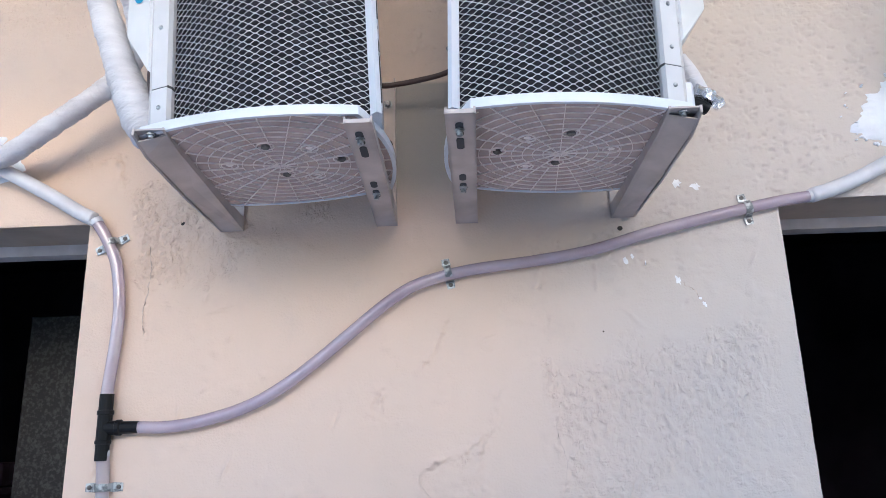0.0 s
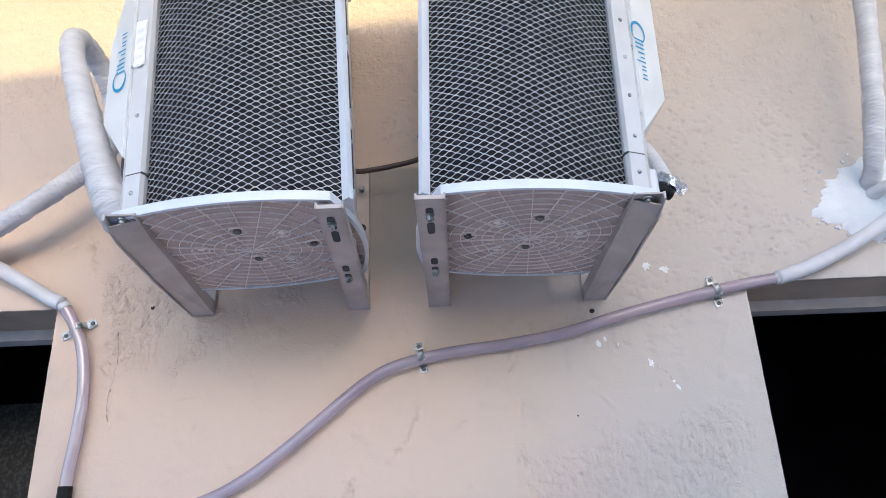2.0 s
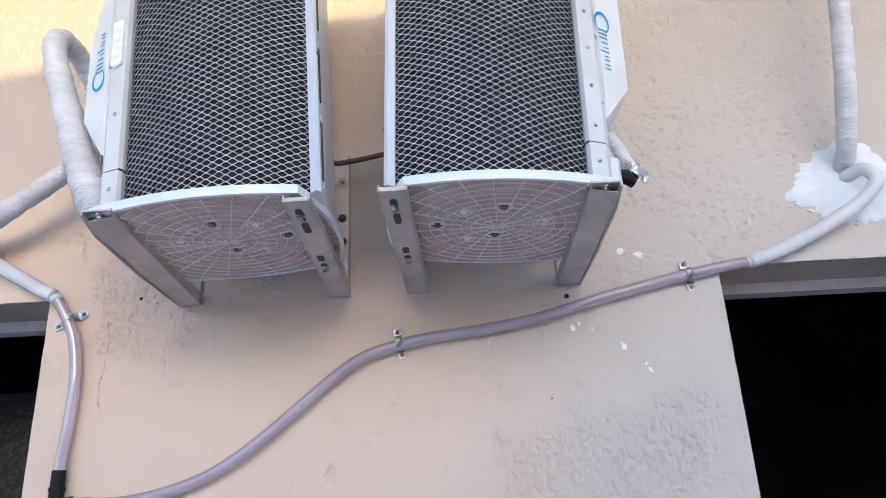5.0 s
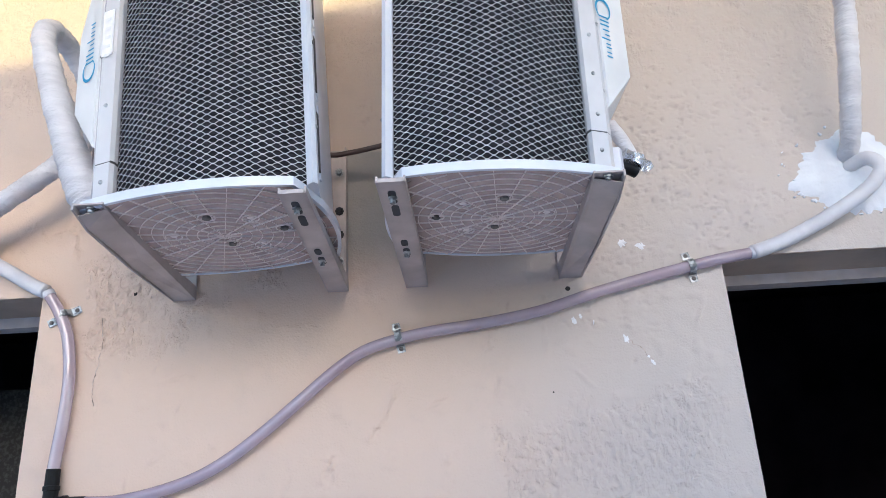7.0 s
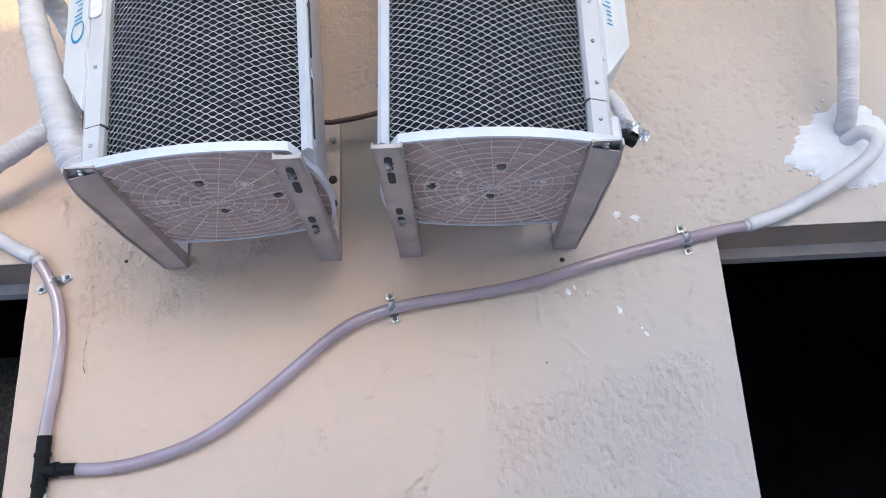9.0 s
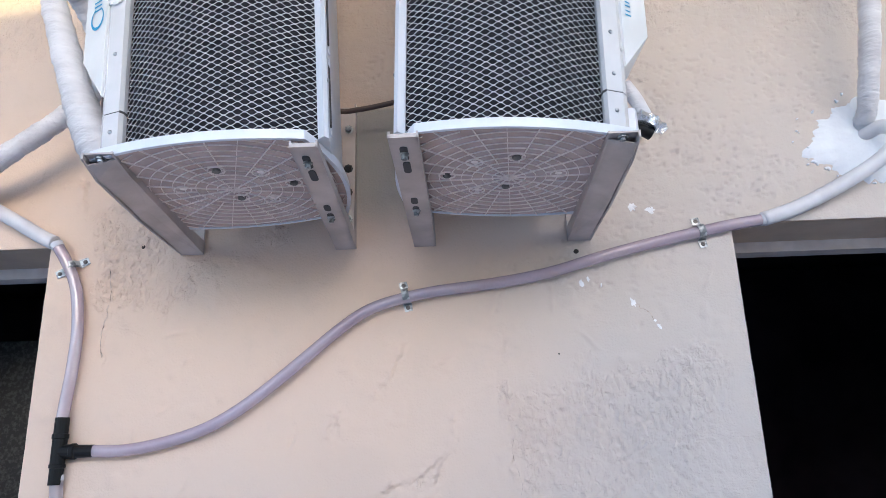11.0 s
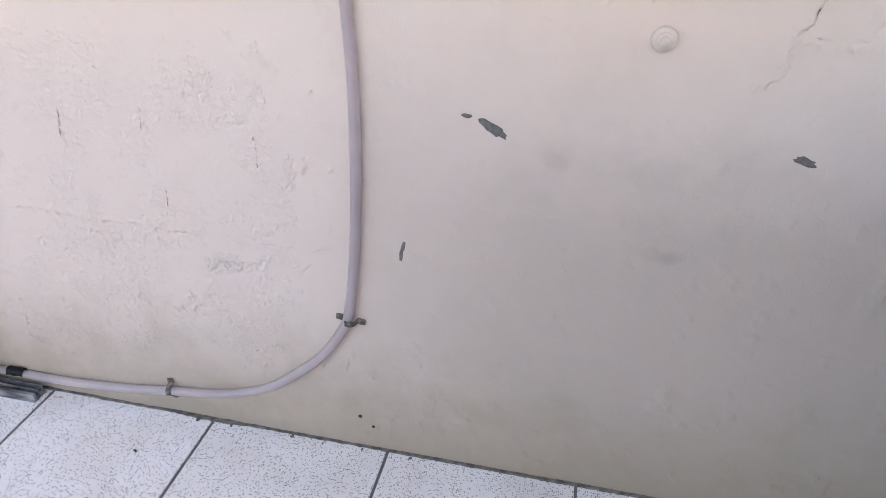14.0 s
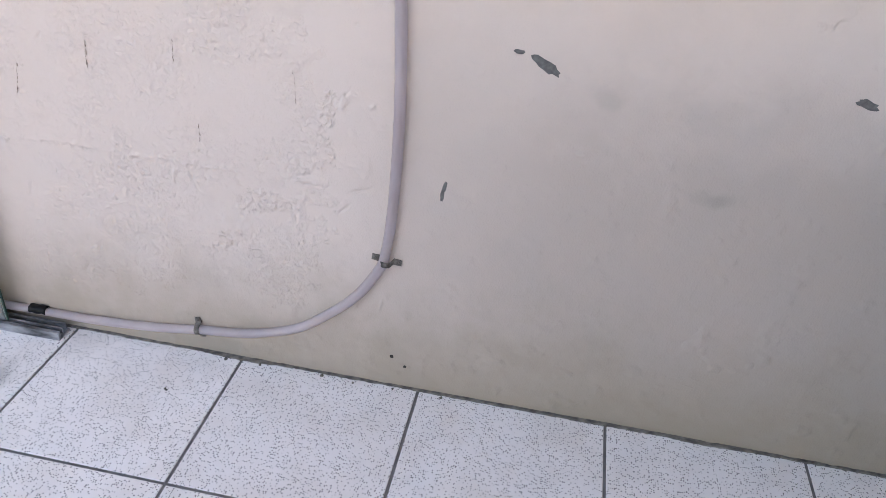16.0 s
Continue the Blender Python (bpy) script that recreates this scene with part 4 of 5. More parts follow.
def conditioner(at, s, label):
    """One unit; s is -1 where the service cover is on its -x side, 1 where it is on its +x side."""
    ac = base_of("air_conditioner", label, "air conditioner", at, "outdoor units")
    o = lambda pts: [(x * -s, y) for x, y in pts]           # drawn for s = -1, mirrored for s = 1
    sx = -s
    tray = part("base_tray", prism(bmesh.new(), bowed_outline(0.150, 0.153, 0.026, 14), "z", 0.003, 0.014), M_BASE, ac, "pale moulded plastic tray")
    rim = bmesh.new()
    out, inn = bowed_outline(0.152, 0.158, 0.027, 14), bowed_outline(0.147, 0.152, 0.026, 14)
    for ring_a, za, ring_b, zb in ((out, 0.001, out, 0.015), (out, 0.015, inn, 0.018), (inn, 0.018, inn, 0.012), (inn, 0.012, inn, 0.001), (inn, 0.001, out, 0.001)):
        va, vb = [rim.verts.new((*p, za)) for p in ring_a], [rim.verts.new((*p, zb)) for p in ring_b]
        for i in range(len(out)):
            rim.faces.new((va[i], va[(i + 1) % len(out)], vb[(i + 1) % len(out)], vb[i]))
    bmesh.ops.remove_doubles(rim, verts=rim.verts, dist=0.0004)
    part("rim", rim, M_WHITE, tray, "glossy white rim")
    ribbed_bottom(tray, s)
    H = 0.60
    xa, xb = (-0.122, 0.165) if s < 0 else (-0.165, 0.122)
    part("coil", curved_panel(xa - 0.004, xb + 0.004, 0.014, H - 0.03, -0.1125, -0.160, 0.02), M_COIL, ac, "dark finned coil")
    part("mesh_guard", guard_mesh(xa, xb, 0.014, H - 0.03, -0.116, -0.172), M_GUARD, ac, "grey expanded metal guard")
    # inner corner post and side panel with recessed grip slots
    part("corner_post", prism(bmesh.new(), o([(0.165, -0.124), (0.176, -0.132), (0.181, -0.124), (0.178, -0.10), (0.160, -0.09)]), "z", 0.013, H), M_WHITE, ac)
    side = part("side_panel", prism(bmesh.new(), o([(0.163, -0.10), (0.177, -0.10), (0.146, 0.15), (0.132, 0.15)]), "z", 0.013, H), M_WHITE, ac)
    for z0 in (0.05, 0.19, 0.33, 0.46):
        b = box(bmesh.new(), sx * 0.168, sx * 0.1775, -0.095, -0.083, z0, z0 + 0.10)
        part("slot", b, M_SEAM, side, "narrow dark slot")
        b = box(bmesh.new(), sx * 0.168, sx * 0.1765, -0.080, -0.072, z0 - 0.01, z0 + 0.12, 0.001)
        part("rib", b, M_WHITE, side)
    for z0 in (0.11, 0.26, 0.41):
        part("screw", lathe(bmesh.new(), pose(sx * 0.180, -0.118, z0, 0, sx * 90), [(0.0035, 0), (0.0035, 0.0015), (0.0015, 0.0028)], 10), M_ZINC, side)
    # outer corner post, slanted, in two lengths with a curved seam
    post = o([(-0.122, -0.126), (-0.126, -0.133), (-0.152, -0.126), (-0.160, -0.116), (-0.160, -0.06), (-0.122, -0.06)])
    low = part("corner_post", prism(bmesh.new(), post, "z", 0.013, 0.085), M_POST_SHADED, ac)
    up = part("corner_post", prism(bmesh.new(), post, "z", 0.0868, H), M_POST_SHADED, ac)
    part("seam", prism(bmesh.new(), [(x * 0.995, y * 0.995) for x, y in post], "z", 0.084, 0.088), M_SEAM, ac, "dark seam line")
    posts = ((0.055, -0.139, -0.1295), (0.115, -0.139, -0.1295), (0.185, -0.139, -0.1295), (0.255, -0.139, -0.1295), (0.325, -0.139, -0.1295), (0.395, -0.139, -0.1295), (0.16, -0.155, -0.122), (0.28, -0.155, -0.122), (0.40, -0.155, -0.122))
    for z0, px, py in posts if s > 0 else (posts[0], posts[2], posts[4], posts[7]):
        m = Matrix.Translation((px * -s, py, z0)) @ Matrix.Rotation(radians(90), 4, "X")
        part("rivet", lathe(bmesh.new(), m, [(0.0034, -0.004), (0.0034, 0.0012), (0.0016, 0.0024)], 10), M_ZINC, low if z0 < 0.085 else up, "small metal rivet")
    if s < 0:
        # printed rating sticker high on the post
        plate = part("sticker", prism(bmesh.new(), [(-0.1525, -0.1288), (-0.1325, -0.1340), (-0.1322, -0.1328), (-0.1522, -0.1276)], "z", 0.275, 0.36), M_CHIP, up, "pale printed sticker")
        for k in range(5):
            part("print_bar", prism(bmesh.new(), [(-0.1475, -0.1307), (-0.1375, -0.1333), (-0.1374, -0.1327), (-0.1474, -0.1301)], "z", 0.272 + 0.017 * k, 0.277 + 0.017 * k), M_COVER, up)
    # outer side and back
    part("side_panel", prism(bmesh.new(), o([(-0.162, -0.06), (-0.158, -0.06), (-0.158, 0.15), (-0.162, 0.15)]), "z", 0.013, H), M_WHITE, ac)
    part("back_panel", prism(bmesh.new(), o([(-0.162, 0.15), (0.146, 0.15), (0.146, 0.154), (-0.162, 0.154)]), "z", 0.013, H), M_WHITE, ac)
    part("top_cover", prism(bmesh.new(), bowed_outline(0.150, 0.158, 0.027), "z", H, H + 0.03), M_WHITE, ac)
    # service cover: a raised hood with slanted foot
    p0, p1 = Vector((-0.159 * -s, -0.122, 0)), Vector((-0.2085 * -s, -0.096, 0))
    across = (p1 - p0).normalized()
    normal = Vector((across.y, -across.x, 0)) * (1 if s > 0 else -1)
    if normal.y > 0:
        normal = -normal
    bm = bmesh.new()
    W = (p1 - p0).length
    z_in, z_tip, z_high, z_top = (0.116, 0.198, 0.346, 0.52) if s < 0 else (0.128, 0.201, H - 0.012, H - 0.01)
    rows = []
    for face, inset in ((-0.012, 0.0), (0.0, 0.003)):
        rows.append([bm.verts.new(p0 + across * u + normal * face + Vector((0, 0, z))) for u, z in ((0 + inset, z_in + 2 * inset), (W, z_tip), (W, z_high - inset), (inset, z_top - inset))])
    back_low = bm.verts.new(Vector((-0.160 * -s, 0.02, 0.10)))
    tip_back = [bm.verts.new(Vector((p1.x * 0.97, 0.10, z))) for z in (z_tip - 0.03, z_high)]
    inner_back = [bm.verts.new(Vector((-0.160 * -s, 0.10, z))) for z in (0.11, z_top)]
    a, b = rows
    bm.faces.new(b)
    bm.faces.new((b[0], b[3], a[3], a[0]))
    bm.faces.new((b[1], b[2], tip_back[1], tip_back[0]))
    bm.faces.new((b[0], b[1], tip_back[0], inner_back[0], a[0]))
    bm.faces.new((b[2], b[3], a[3], inner_back[1], tip_back[1]))
    bm.verts.remove(back_low), [bm.verts.remove(v) for v in (a[1], a[2])]
    cover = part("service_cover", bm, M_COVER, ac, "chamfered white plastic cover")
    m = Matrix.Identity(4)
    up_v = Vector((0, 0, 1)) if s < 0 else Vector((0, 0, -1))
    xax = up_v.cross(normal)
    for i in range(3):
        m[i][0], m[i][1], m[i][2] = xax[i], up_v[i], normal[i]
    zc = 0.266 if s < 0 else 0.312
    m.translation = p0 + across * W * (0.45 if s < 0 else 0.22) + Vector((0, 0, zc)) + normal * 0.0
    logo(cover, s, m)
    return ac


UNIT_L = conditioner(Matrix.Translation((-0.190, 1.148, 1.982)) @ pose(0, 0, 0, 0, -2.6, -2.5), -1, "white outdoor air conditioner on wall bracket, wrapped pipe attached")
UNIT_R = conditioner(Matrix.Translation((0.247, 1.142, 1.982)) @ pose(0, 0, 0, 0, 1.4, 5.0), 1, "white outdoor air conditioner on wall bracket, foil-wrapped valve")


# ---- brackets ----
def slot_outline(x, y, hw, hl, n=5):
    pts = []
    for k in range(n + 1):
        a = math.pi * k / n
        pts.append((x + hw * math.cos(a), y + hl - hw + hw * math.sin(a)))
    for k in range(n + 1):
        a = math.pi + math.pi * k / n
        pts.append((x + hw * math.cos(a), y - hl + hw + hw * math.sin(a)))
    return pts


def bracket(x, w, y_front, trough, s):
    """A steel angle bracket: an arm under the unit and a bolted upright on the wall."""
    br = base_of("wall_bracket", "grey painted steel bracket bolted to the wall", "bracket", pose(x, WALL_Y, 1.955), "unit brackets")
    L = y_front - WALL_Y
    top_f, top_w = 0.026, 0.020
    if trough:
        # channel open below: deep outer web, shallow inner web, thin top
        o, i = (-w / 2, w / 2) if s < 0 else (w / 2, -w / 2)
        t = 0.003 * (1 if s < 0 else -1)
        part("top_flange", prism(bmesh.new(), [(L + 0.001, top_f - 0.003), (0, top_f - 0.003), (0, top_f - 0.0006), (L + 0.001, top_f - 0.0006)], "x", o + t, i - t), M_STEEL, br)
        part("outer_web", prism(bmesh.new(), [(L, top_f), (L, 0.016), (L + 0.05, 0.003), (L * 0.5, -0.003), (-0.001, 0.0), (-0.001, top_f)], "x", o, o + t), M_STEEL, br)
        part("inner_web", prism(bmesh.new(), [(L, top_f), (L, 0.022), (L + 0.06, 0.014), (L * 0.5, 0.009), (-0.001, 0.0), (-0.001, top_f)], "x", i - t, i), M_STEEL, br)
        bm = bmesh.new()
        below = [[bm.verts.new((x, y, z + dz)) for x, y, z in ((o + t, L + 0.016, 0.0130), (o + t, L + 0.05, 0.0055), (o + t, L * 0.5, -0.0005), (o + t, -0.002, 0.0005), (i - t, -0.002, 0.0005), (i - t, L * 0.5, 0.0125), (i - t, L + 0.06, 0.0175), (i - t, L + 0.016, 0.0205))] for dz in (0.0, 0.0015)]
        bm.faces.new(below[0]), bm.faces.new(below[1][::-1])
        for k in range(8):
            bm.faces.new((below[0][k], below[0][(k + 1) % 8], below[1][(k + 1) % 8], below[1][k]))
        part("bottom_flange", bm, M_STEEL, br)
        part("bolt", lathe(bmesh.new(), pose(0, L + 0.012, top_f - 0.003, 180), [(0.007, 0), (0.007, 0.003), (0.004, 0.003), (0.004, 0.007)], 10), M_ZINC, br)
        for child in br.children if s < 0 else ():
            for v in child.data.vertices:
                v.co.x += 0.015 * v.co.y / L
    else:
        # flat slotted flange with two low lips, toed in towards the other unit
        bm = bmesh.new()
        box(bm, -w / 2, w / 2, L, 0, 0.0, 0.003)
        for v in bm.verts:
            v.co.z += 0.016 * v.co.y / L
        part("flange", bm, M_STEEL, br)
        for sg in (-1, 1):
            bm = prism(bmesh.new(), [(L, 0.016), (L, 0.026), (0, 0.026), (0, 0.0)], "x", sg * w / 2 - 0.0015, sg * w / 2 + 0.0015)
            part("lip", bm, M_STEEL, br)
        part("end_lip", box(bmesh.new(), -w / 2 + 0.0016, w / 2 - 0.0016, L - 0.002, L - 0.0004, 0.0155, 0.0215), M_STEEL, br)
        for y0, ln in ((L + 0.045, 0.020), (L + 0.09, 0.018), (L + 0.215, 0.012), (L + 0.255, 0.016)):
            bm = prism(bmesh.new(), slot_outline(-0.002, y0, 0.0055, ln), "z", -0.0012, 0.0005)
            for v in bm.verts:
                v.co.z += 0.016 * v.co.y / L
            part("slot", bm, M_SEAM, br, "dark elongated bolt slot")
            if ln in (0.020, 0.016):
                zz = 0.016 * y0 / L
                part("bolt", lathe(bmesh.new(), pose(-0.002, y0, zz - 0.001, 180), [(0.007, 0), (0.007, 0.002), (0.0045, 0.002), (0.0045, 0.009), (0.003, 0.010)], 8), M_ZINC, br)
        for child in br.children:
            for v in child.data.vertices:
                v.co.x += s * 0.007 * v.co.y / L
    up = part("upright", box(bmesh.new(), -w / 2, w / 2, -0.005, -0.001, 0.0, 0.30, 0.001), M_STEEL, br)
    edge = w / 2 if s > 0 else -w / 2
    part("upright_web", prism(bmesh.new(), [(-0.035, 0.02), (-0.001, 0.02), (-0.001, 0.30), (-0.018, 0.30)], "x", edge - 0.0015, edge + 0.0015), M_STEEL, br)
    for z in (0.06, 0.115, 0.165, 0.25):
        part("bolt", lathe(bmesh.new(), Matrix.Translation((edge * 0.2, -0.005, z)) @ FACE_OUT, [(0.009, 0), (0.009, 0.002), (0.006, 0.002), (0.006, 0.008), (0.004, 0.010)], 8), M_ZINC if z in (0.06, 0.25) else M_SEAM, up)
    return br


bracket(-0.346, 0.044, 0.985, True, -1)
bracket(-0.050, 0.036, 0.975, False, 1)
bracket(0.101, 0.038, 0.958, False, -1)
bracket(0.394, 0.044, 0.982, True, 1)


# ---- pipes and hoses ----
HOSE_Y = 1.388
hose_a = [(-0.602, 1.378, 1.981), (-0.58, 1.384, 1.944), (-0.559, HOSE_Y, 1.894), (-0.547, HOSE_Y, 1.818), (-0.548, HOSE_Y, 1.744), (-0.553, HOSE_Y, 1.683), (-0.556, HOSE_Y, 1.640)]
hose_b = [(-0.508, HOSE_Y, 1.597), (-0.438, HOSE_Y, 1.596), (-0.368, HOSE_Y, 1.607), (-0.298, HOSE_Y, 1.628), (-0.239, HOSE_Y, 1.659), (-0.179, HOSE_Y, 1.702), (-0.118, HOSE_Y, 1.751), (-0.056, HOSE_Y, 1.801),
          (-0.003, HOSE_Y, 1.834), (0.056, HOSE_Y, 1.852), (0.122, HOSE_Y, 1.864), (0.227, HOSE_Y, 1.875), (0.332, HOSE_Y, 1.892), (0.438, HOSE_Y, 1.921), (0.545, HOSE_Y, 1.946), (0.62, HOSE_Y, 1.961), (0.684, HOSE_Y, 1.973), (0.744, HOSE_Y, 1.981)]
hose_c = [(-0.553, HOSE_Y, 1.556), (-0.548, HOSE_Y, 1.497), (-0.542, HOSE_Y, 1.363), (-0.537, HOSE_Y, 1.209), (-0.530, HOSE_Y, 1.054), (-0.521, HOSE_Y, 0.915), (-0.519, HOSE_Y, 0.75), (-0.523, HOSE_Y, 0.613), (-0.532, HOSE_Y, 0.479), (-0.545, HOSE_Y, 0.387),
          (-0.558, HOSE_Y, 0.351), (-0.606, HOSE_Y, 0.273), (-0.673, HOSE_Y, 0.205), (-0.758, HOSE_Y, 0.140), (-0.88, HOSE_Y, 0.097), (-1.011, HOSE_Y, 0.079), (-1.137, HOSE_Y, 0.060), (-1.308, HOSE_Y, 0.047), (-1.443, HOSE_Y, 0.046), (-1.9, HOSE_Y, 0.04)]
for pts, cuff, pvc, text in ((hose_a, 0, M_HOSE, "clear mauve-tinted plastic drain hose clipped to wall"), (hose_b, -1, M_HOSE, "clear mauve-tinted plastic drain hose clipped to wall"), (hose_c, 0, M_HOSE_DRY, "cloudy clear plastic drain hose running to floor")):
    hose = thing("drain_hose", tube(bmesh.new(), smooth_path(pts, 6), 0.0110, 16), pvc, text, "hose", "drain hoses", smooth=True)
    a, c = Vector(pts[cuff]), Vector(pts[1 if cuff == 0 else -2])
    d = (c - a).normalized()
    part("cuff", tube(bmesh.new(), [a - d * 0.002, a, a + d * 0.006, a + d * 0.008], 0.0118, 16), M_FOAM, hose, "milky cut end of the hose", True)
white_l = [(-0.90, 1.392, 2.135), (-0.86, 1.37, 2.118), (-0.80, 1.372, 2.092), (-0.736, 1.376, 2.058), (-0.676, 1.378, 2.023), (-0.632, 1.378, 1.996), (-0.606, 1.378, 1.983)]
white_r = [(0.742, HOSE_Y, 1.981), (0.80, 1.384, 1.998), (0.865, 1.378, 2.026), (0.93, 1.368, 2.060), (0.975, 1.355, 2.09), (0.998, 1.345, 2.122), (0.985, 1.36, 2.150), (0.965, 1.40, 2.150)]
for pts in (white_l, white_r):
    thing("insulated_hose", tube(bmesh.new(), smooth_path(pts, 8), lambda t: 0.0138 + 0.0003 * math.sin(t * 170), 16), M_FOAM, "white ribbed drain hose sleeve from the wall", "hose", "white hose sleeves", smooth=True)


def tee():
    """Black push-fit tee that joins the three hoses."""
    t = base_of("hose_tee", "black plastic tee joining the drain hoses", "pipe fitting", pose(-0.5535, 1.386, 1.597))
    part("run", lathe(bmesh.new(), pose(0, 0, -0.056), [(0.0118, 0), (0.0118, 0.028), (0.0138, 0.029), (0.0138, 0.034), (0.0125, 0.036), (0.0125, 0.078), (0.0142, 0.079), (0.0142, 0.086), (0.0122, 0.087), (0.0122, 0.115)], 18), M_BLACK, t)
    part("branch", lathe(bmesh.new(), pose(0.004, 0, 0, 0, 90), [(0.0125, 0), (0.0125, 0.018), (0.0140, 0.019), (0.0140, 0.026), (0.0112, 0.028), (0.0108, 0.058)], 18), M_BLACK, t)
    return t


tee()


def clamp(x, z, deg, reach, rusty):
    """A pressed saddle strap: two drilled ears and an arch over the hose."""
    m = pose(x, WALL_Y - 0.001, z) @ Matrix.Rotation(radians(-deg), 4, "Y")
    c = base_of("saddle_clamp", "rusty dark saddle clamp screwed over hose" if rusty else "zinc-plated saddle clamp screwed over hose", "clamp", m, "hose clamps")
    metal = M_RUST if rusty else M_ZINC
    prof = [(-reach - 0.007, 0.0), (-0.016, 0.0)]
    for k in range(9):
        a = math.pi * (1 - k / 8)
        prof.append((0.0135 * math.cos(a), -0.011 - 0.0135 * math.sin(a)))
    prof += [(0.016, 0.0), (reach + 0.007, 0.0)]
    bm = bmesh.new()
    rows = []
    for i, (u, y) in enumerate(prof):
        ear = i in (0, 1, len(prof) - 1, len(prof) - 2)
        w = 0.0082 if ear else 0.0064
        if i in (0, len(prof) - 1):
            w = 0.0070
        off = -0.0016 if ear else 0.0
        if ear:
            y2 = y - 0.0018
            rows.append([bm.verts.new((u, y - 0.003, -w)), bm.verts.new((u, y - 0.003, w)), bm.verts.new((u, y - 0.001, w)), bm.verts.new((u, y - 0.001, -w))])
        else:
            k = 0.88
            rows.append([bm.verts.new((u, y, -w)), bm.verts.new((u, y, w)), bm.verts.new((u * k, -0.011 + (y + 0.011) * k, w)), bm.verts.new((u * k, -0.011 + (y + 0.011) * k, -w))])
    for a, b in zip(rows, rows[1:]):
        for k in range(4):
            bm.faces.new((a[k], a[(k + 1) % 4], b[(k + 1) % 4], b[k]))
    bm.faces.new(rows[0]), bm.faces.new(rows[-1][::-1])
    part("strap", bm, metal, c)
    for u in (-reach, reach):
        part("screw", lathe(bmesh.new(), Matrix.Translation((u, -0.003, 0)) @ FACE_OUT, [(0.0042, 0), (0.0042, 0.001), (0.003, 0.0022), (0.0012, 0.0022), (0.001, 0.001)], 10), M_RUST, c, "dark cross-head screw")


clamp(-0.5745, 1.937, 25, 0.026, False)
clamp(0.063, 1.8575, 101, 0.0215, False)
clamp(0.6215, 1.9615, 101, 0.023, False)
clamp(-0.549, 1.4965, 0, 0.026, False)
clamp(-0.5425, 0.3755, -6, 0.0265, True)
clamp(-1.014, 0.080, 97, 0.0235, True)

# black tape where the hose joins at the door track
thing("hose_joint", tube(bmesh.new(), smooth_path([(-1.478, HOSE_Y, 0.049), (-1.465, HOSE_Y, 0.049), (-1.445, HOSE_Y, 0.050), (-1.432, HOSE_Y, 0.050)], 4), 0.0124, 14, wobble=lambda i, k: 0.001 * math.sin(k * 2.1 + i)), M_BLACK, "black tape bound round hose joint", "tape", smooth=True)


def wrapped_pipe(path, radius, label, seed):
    """Pipe bundle bound with vinyl tape: overlapping turns, creases and lumps."""
    rng = random.Random(seed)
    lumps = [rng.uniform(0, 6.3) for _ in range(4)]
    fine = smooth_path(path, 34)
    def wob(i, k):
        saw = ((i * 0.19 + k / 18 * 1.0) % 1.0) * 0.0012 + 0.0009 * math.sin(i * 2.7 + 1.3 * math.sin(k * 0.9 + lumps[3])) * (0.4 + 0.6 * math.sin(i * 0.17 + lumps[2]) ** 2)
        return saw + 0.0011 * math.sin(i * 0.31 + lumps[0] + k * 0.7) * math.sin(i * 0.11 + lumps[1]) + 0.0006 * math.sin(i * 1.9 + k * 1.3 + lumps[2])
    bm = tube(bmesh.new(), fine, radius, 18, wob)
    return thing("wrapped_pipe", bm, M_TAPE, label, "pipe", "refrigerant pipes", smooth=True)


wrapped_pipe([(-0.372, 1.10, 2.016), (-0.389, 1.095, 2.046), (-0.410, 1.09, 2.088), (-0.428, 1.09, 2.127), (-0.466, 1.09, 2.232), (-0.492, 1.09, 2.311), (-0.508, 1.105, 2.362), (-0.518, 1.145, 2.396), (-0.513, 1.190, 2.392), (-0.498, 1.225, 2.358),
              (-0.492, 1.25, 2.312), (-0.508, 1.28, 2.260), (-0.560, 1.30, 2.22), (-0.612, 1.302, 2.180), (-0.671, 1.305, 2.140), (-0.75, 1.33, 2.105), (-0.83, 1.365, 2.098), (-0.90, 1.40, 2.11)],
             lambda t: 0.0185 + 0.0105 * min(1, max(0, 1.35 - t / 0.22)) + 0.0035 * max(0, 1 - abs(t - 0.06) / 0.08), "white tape-wrapped pipe looping from unit to wall", 3)
wrapped_pipe([(0.968, 1.41, 2.165), (0.966, 1.37, 2.185), (0.963, 1.335, 2.24), (0.964, 1.30, 2.33), (0.968, 1.27, 2.45), (0.970, 1.25, 2.56), (0.972, 1.24, 2.75), (0.93, 1.24, 2.95), (0.8, 1.24, 3.05), (0.66, 1.3, 3.05), (0.60, 1.41, 3.05)],
             lambda t: 0.0165 + 0.0022 * min(1, t * 4), "white tape-wrapped pipe rising from wall patch", 8)


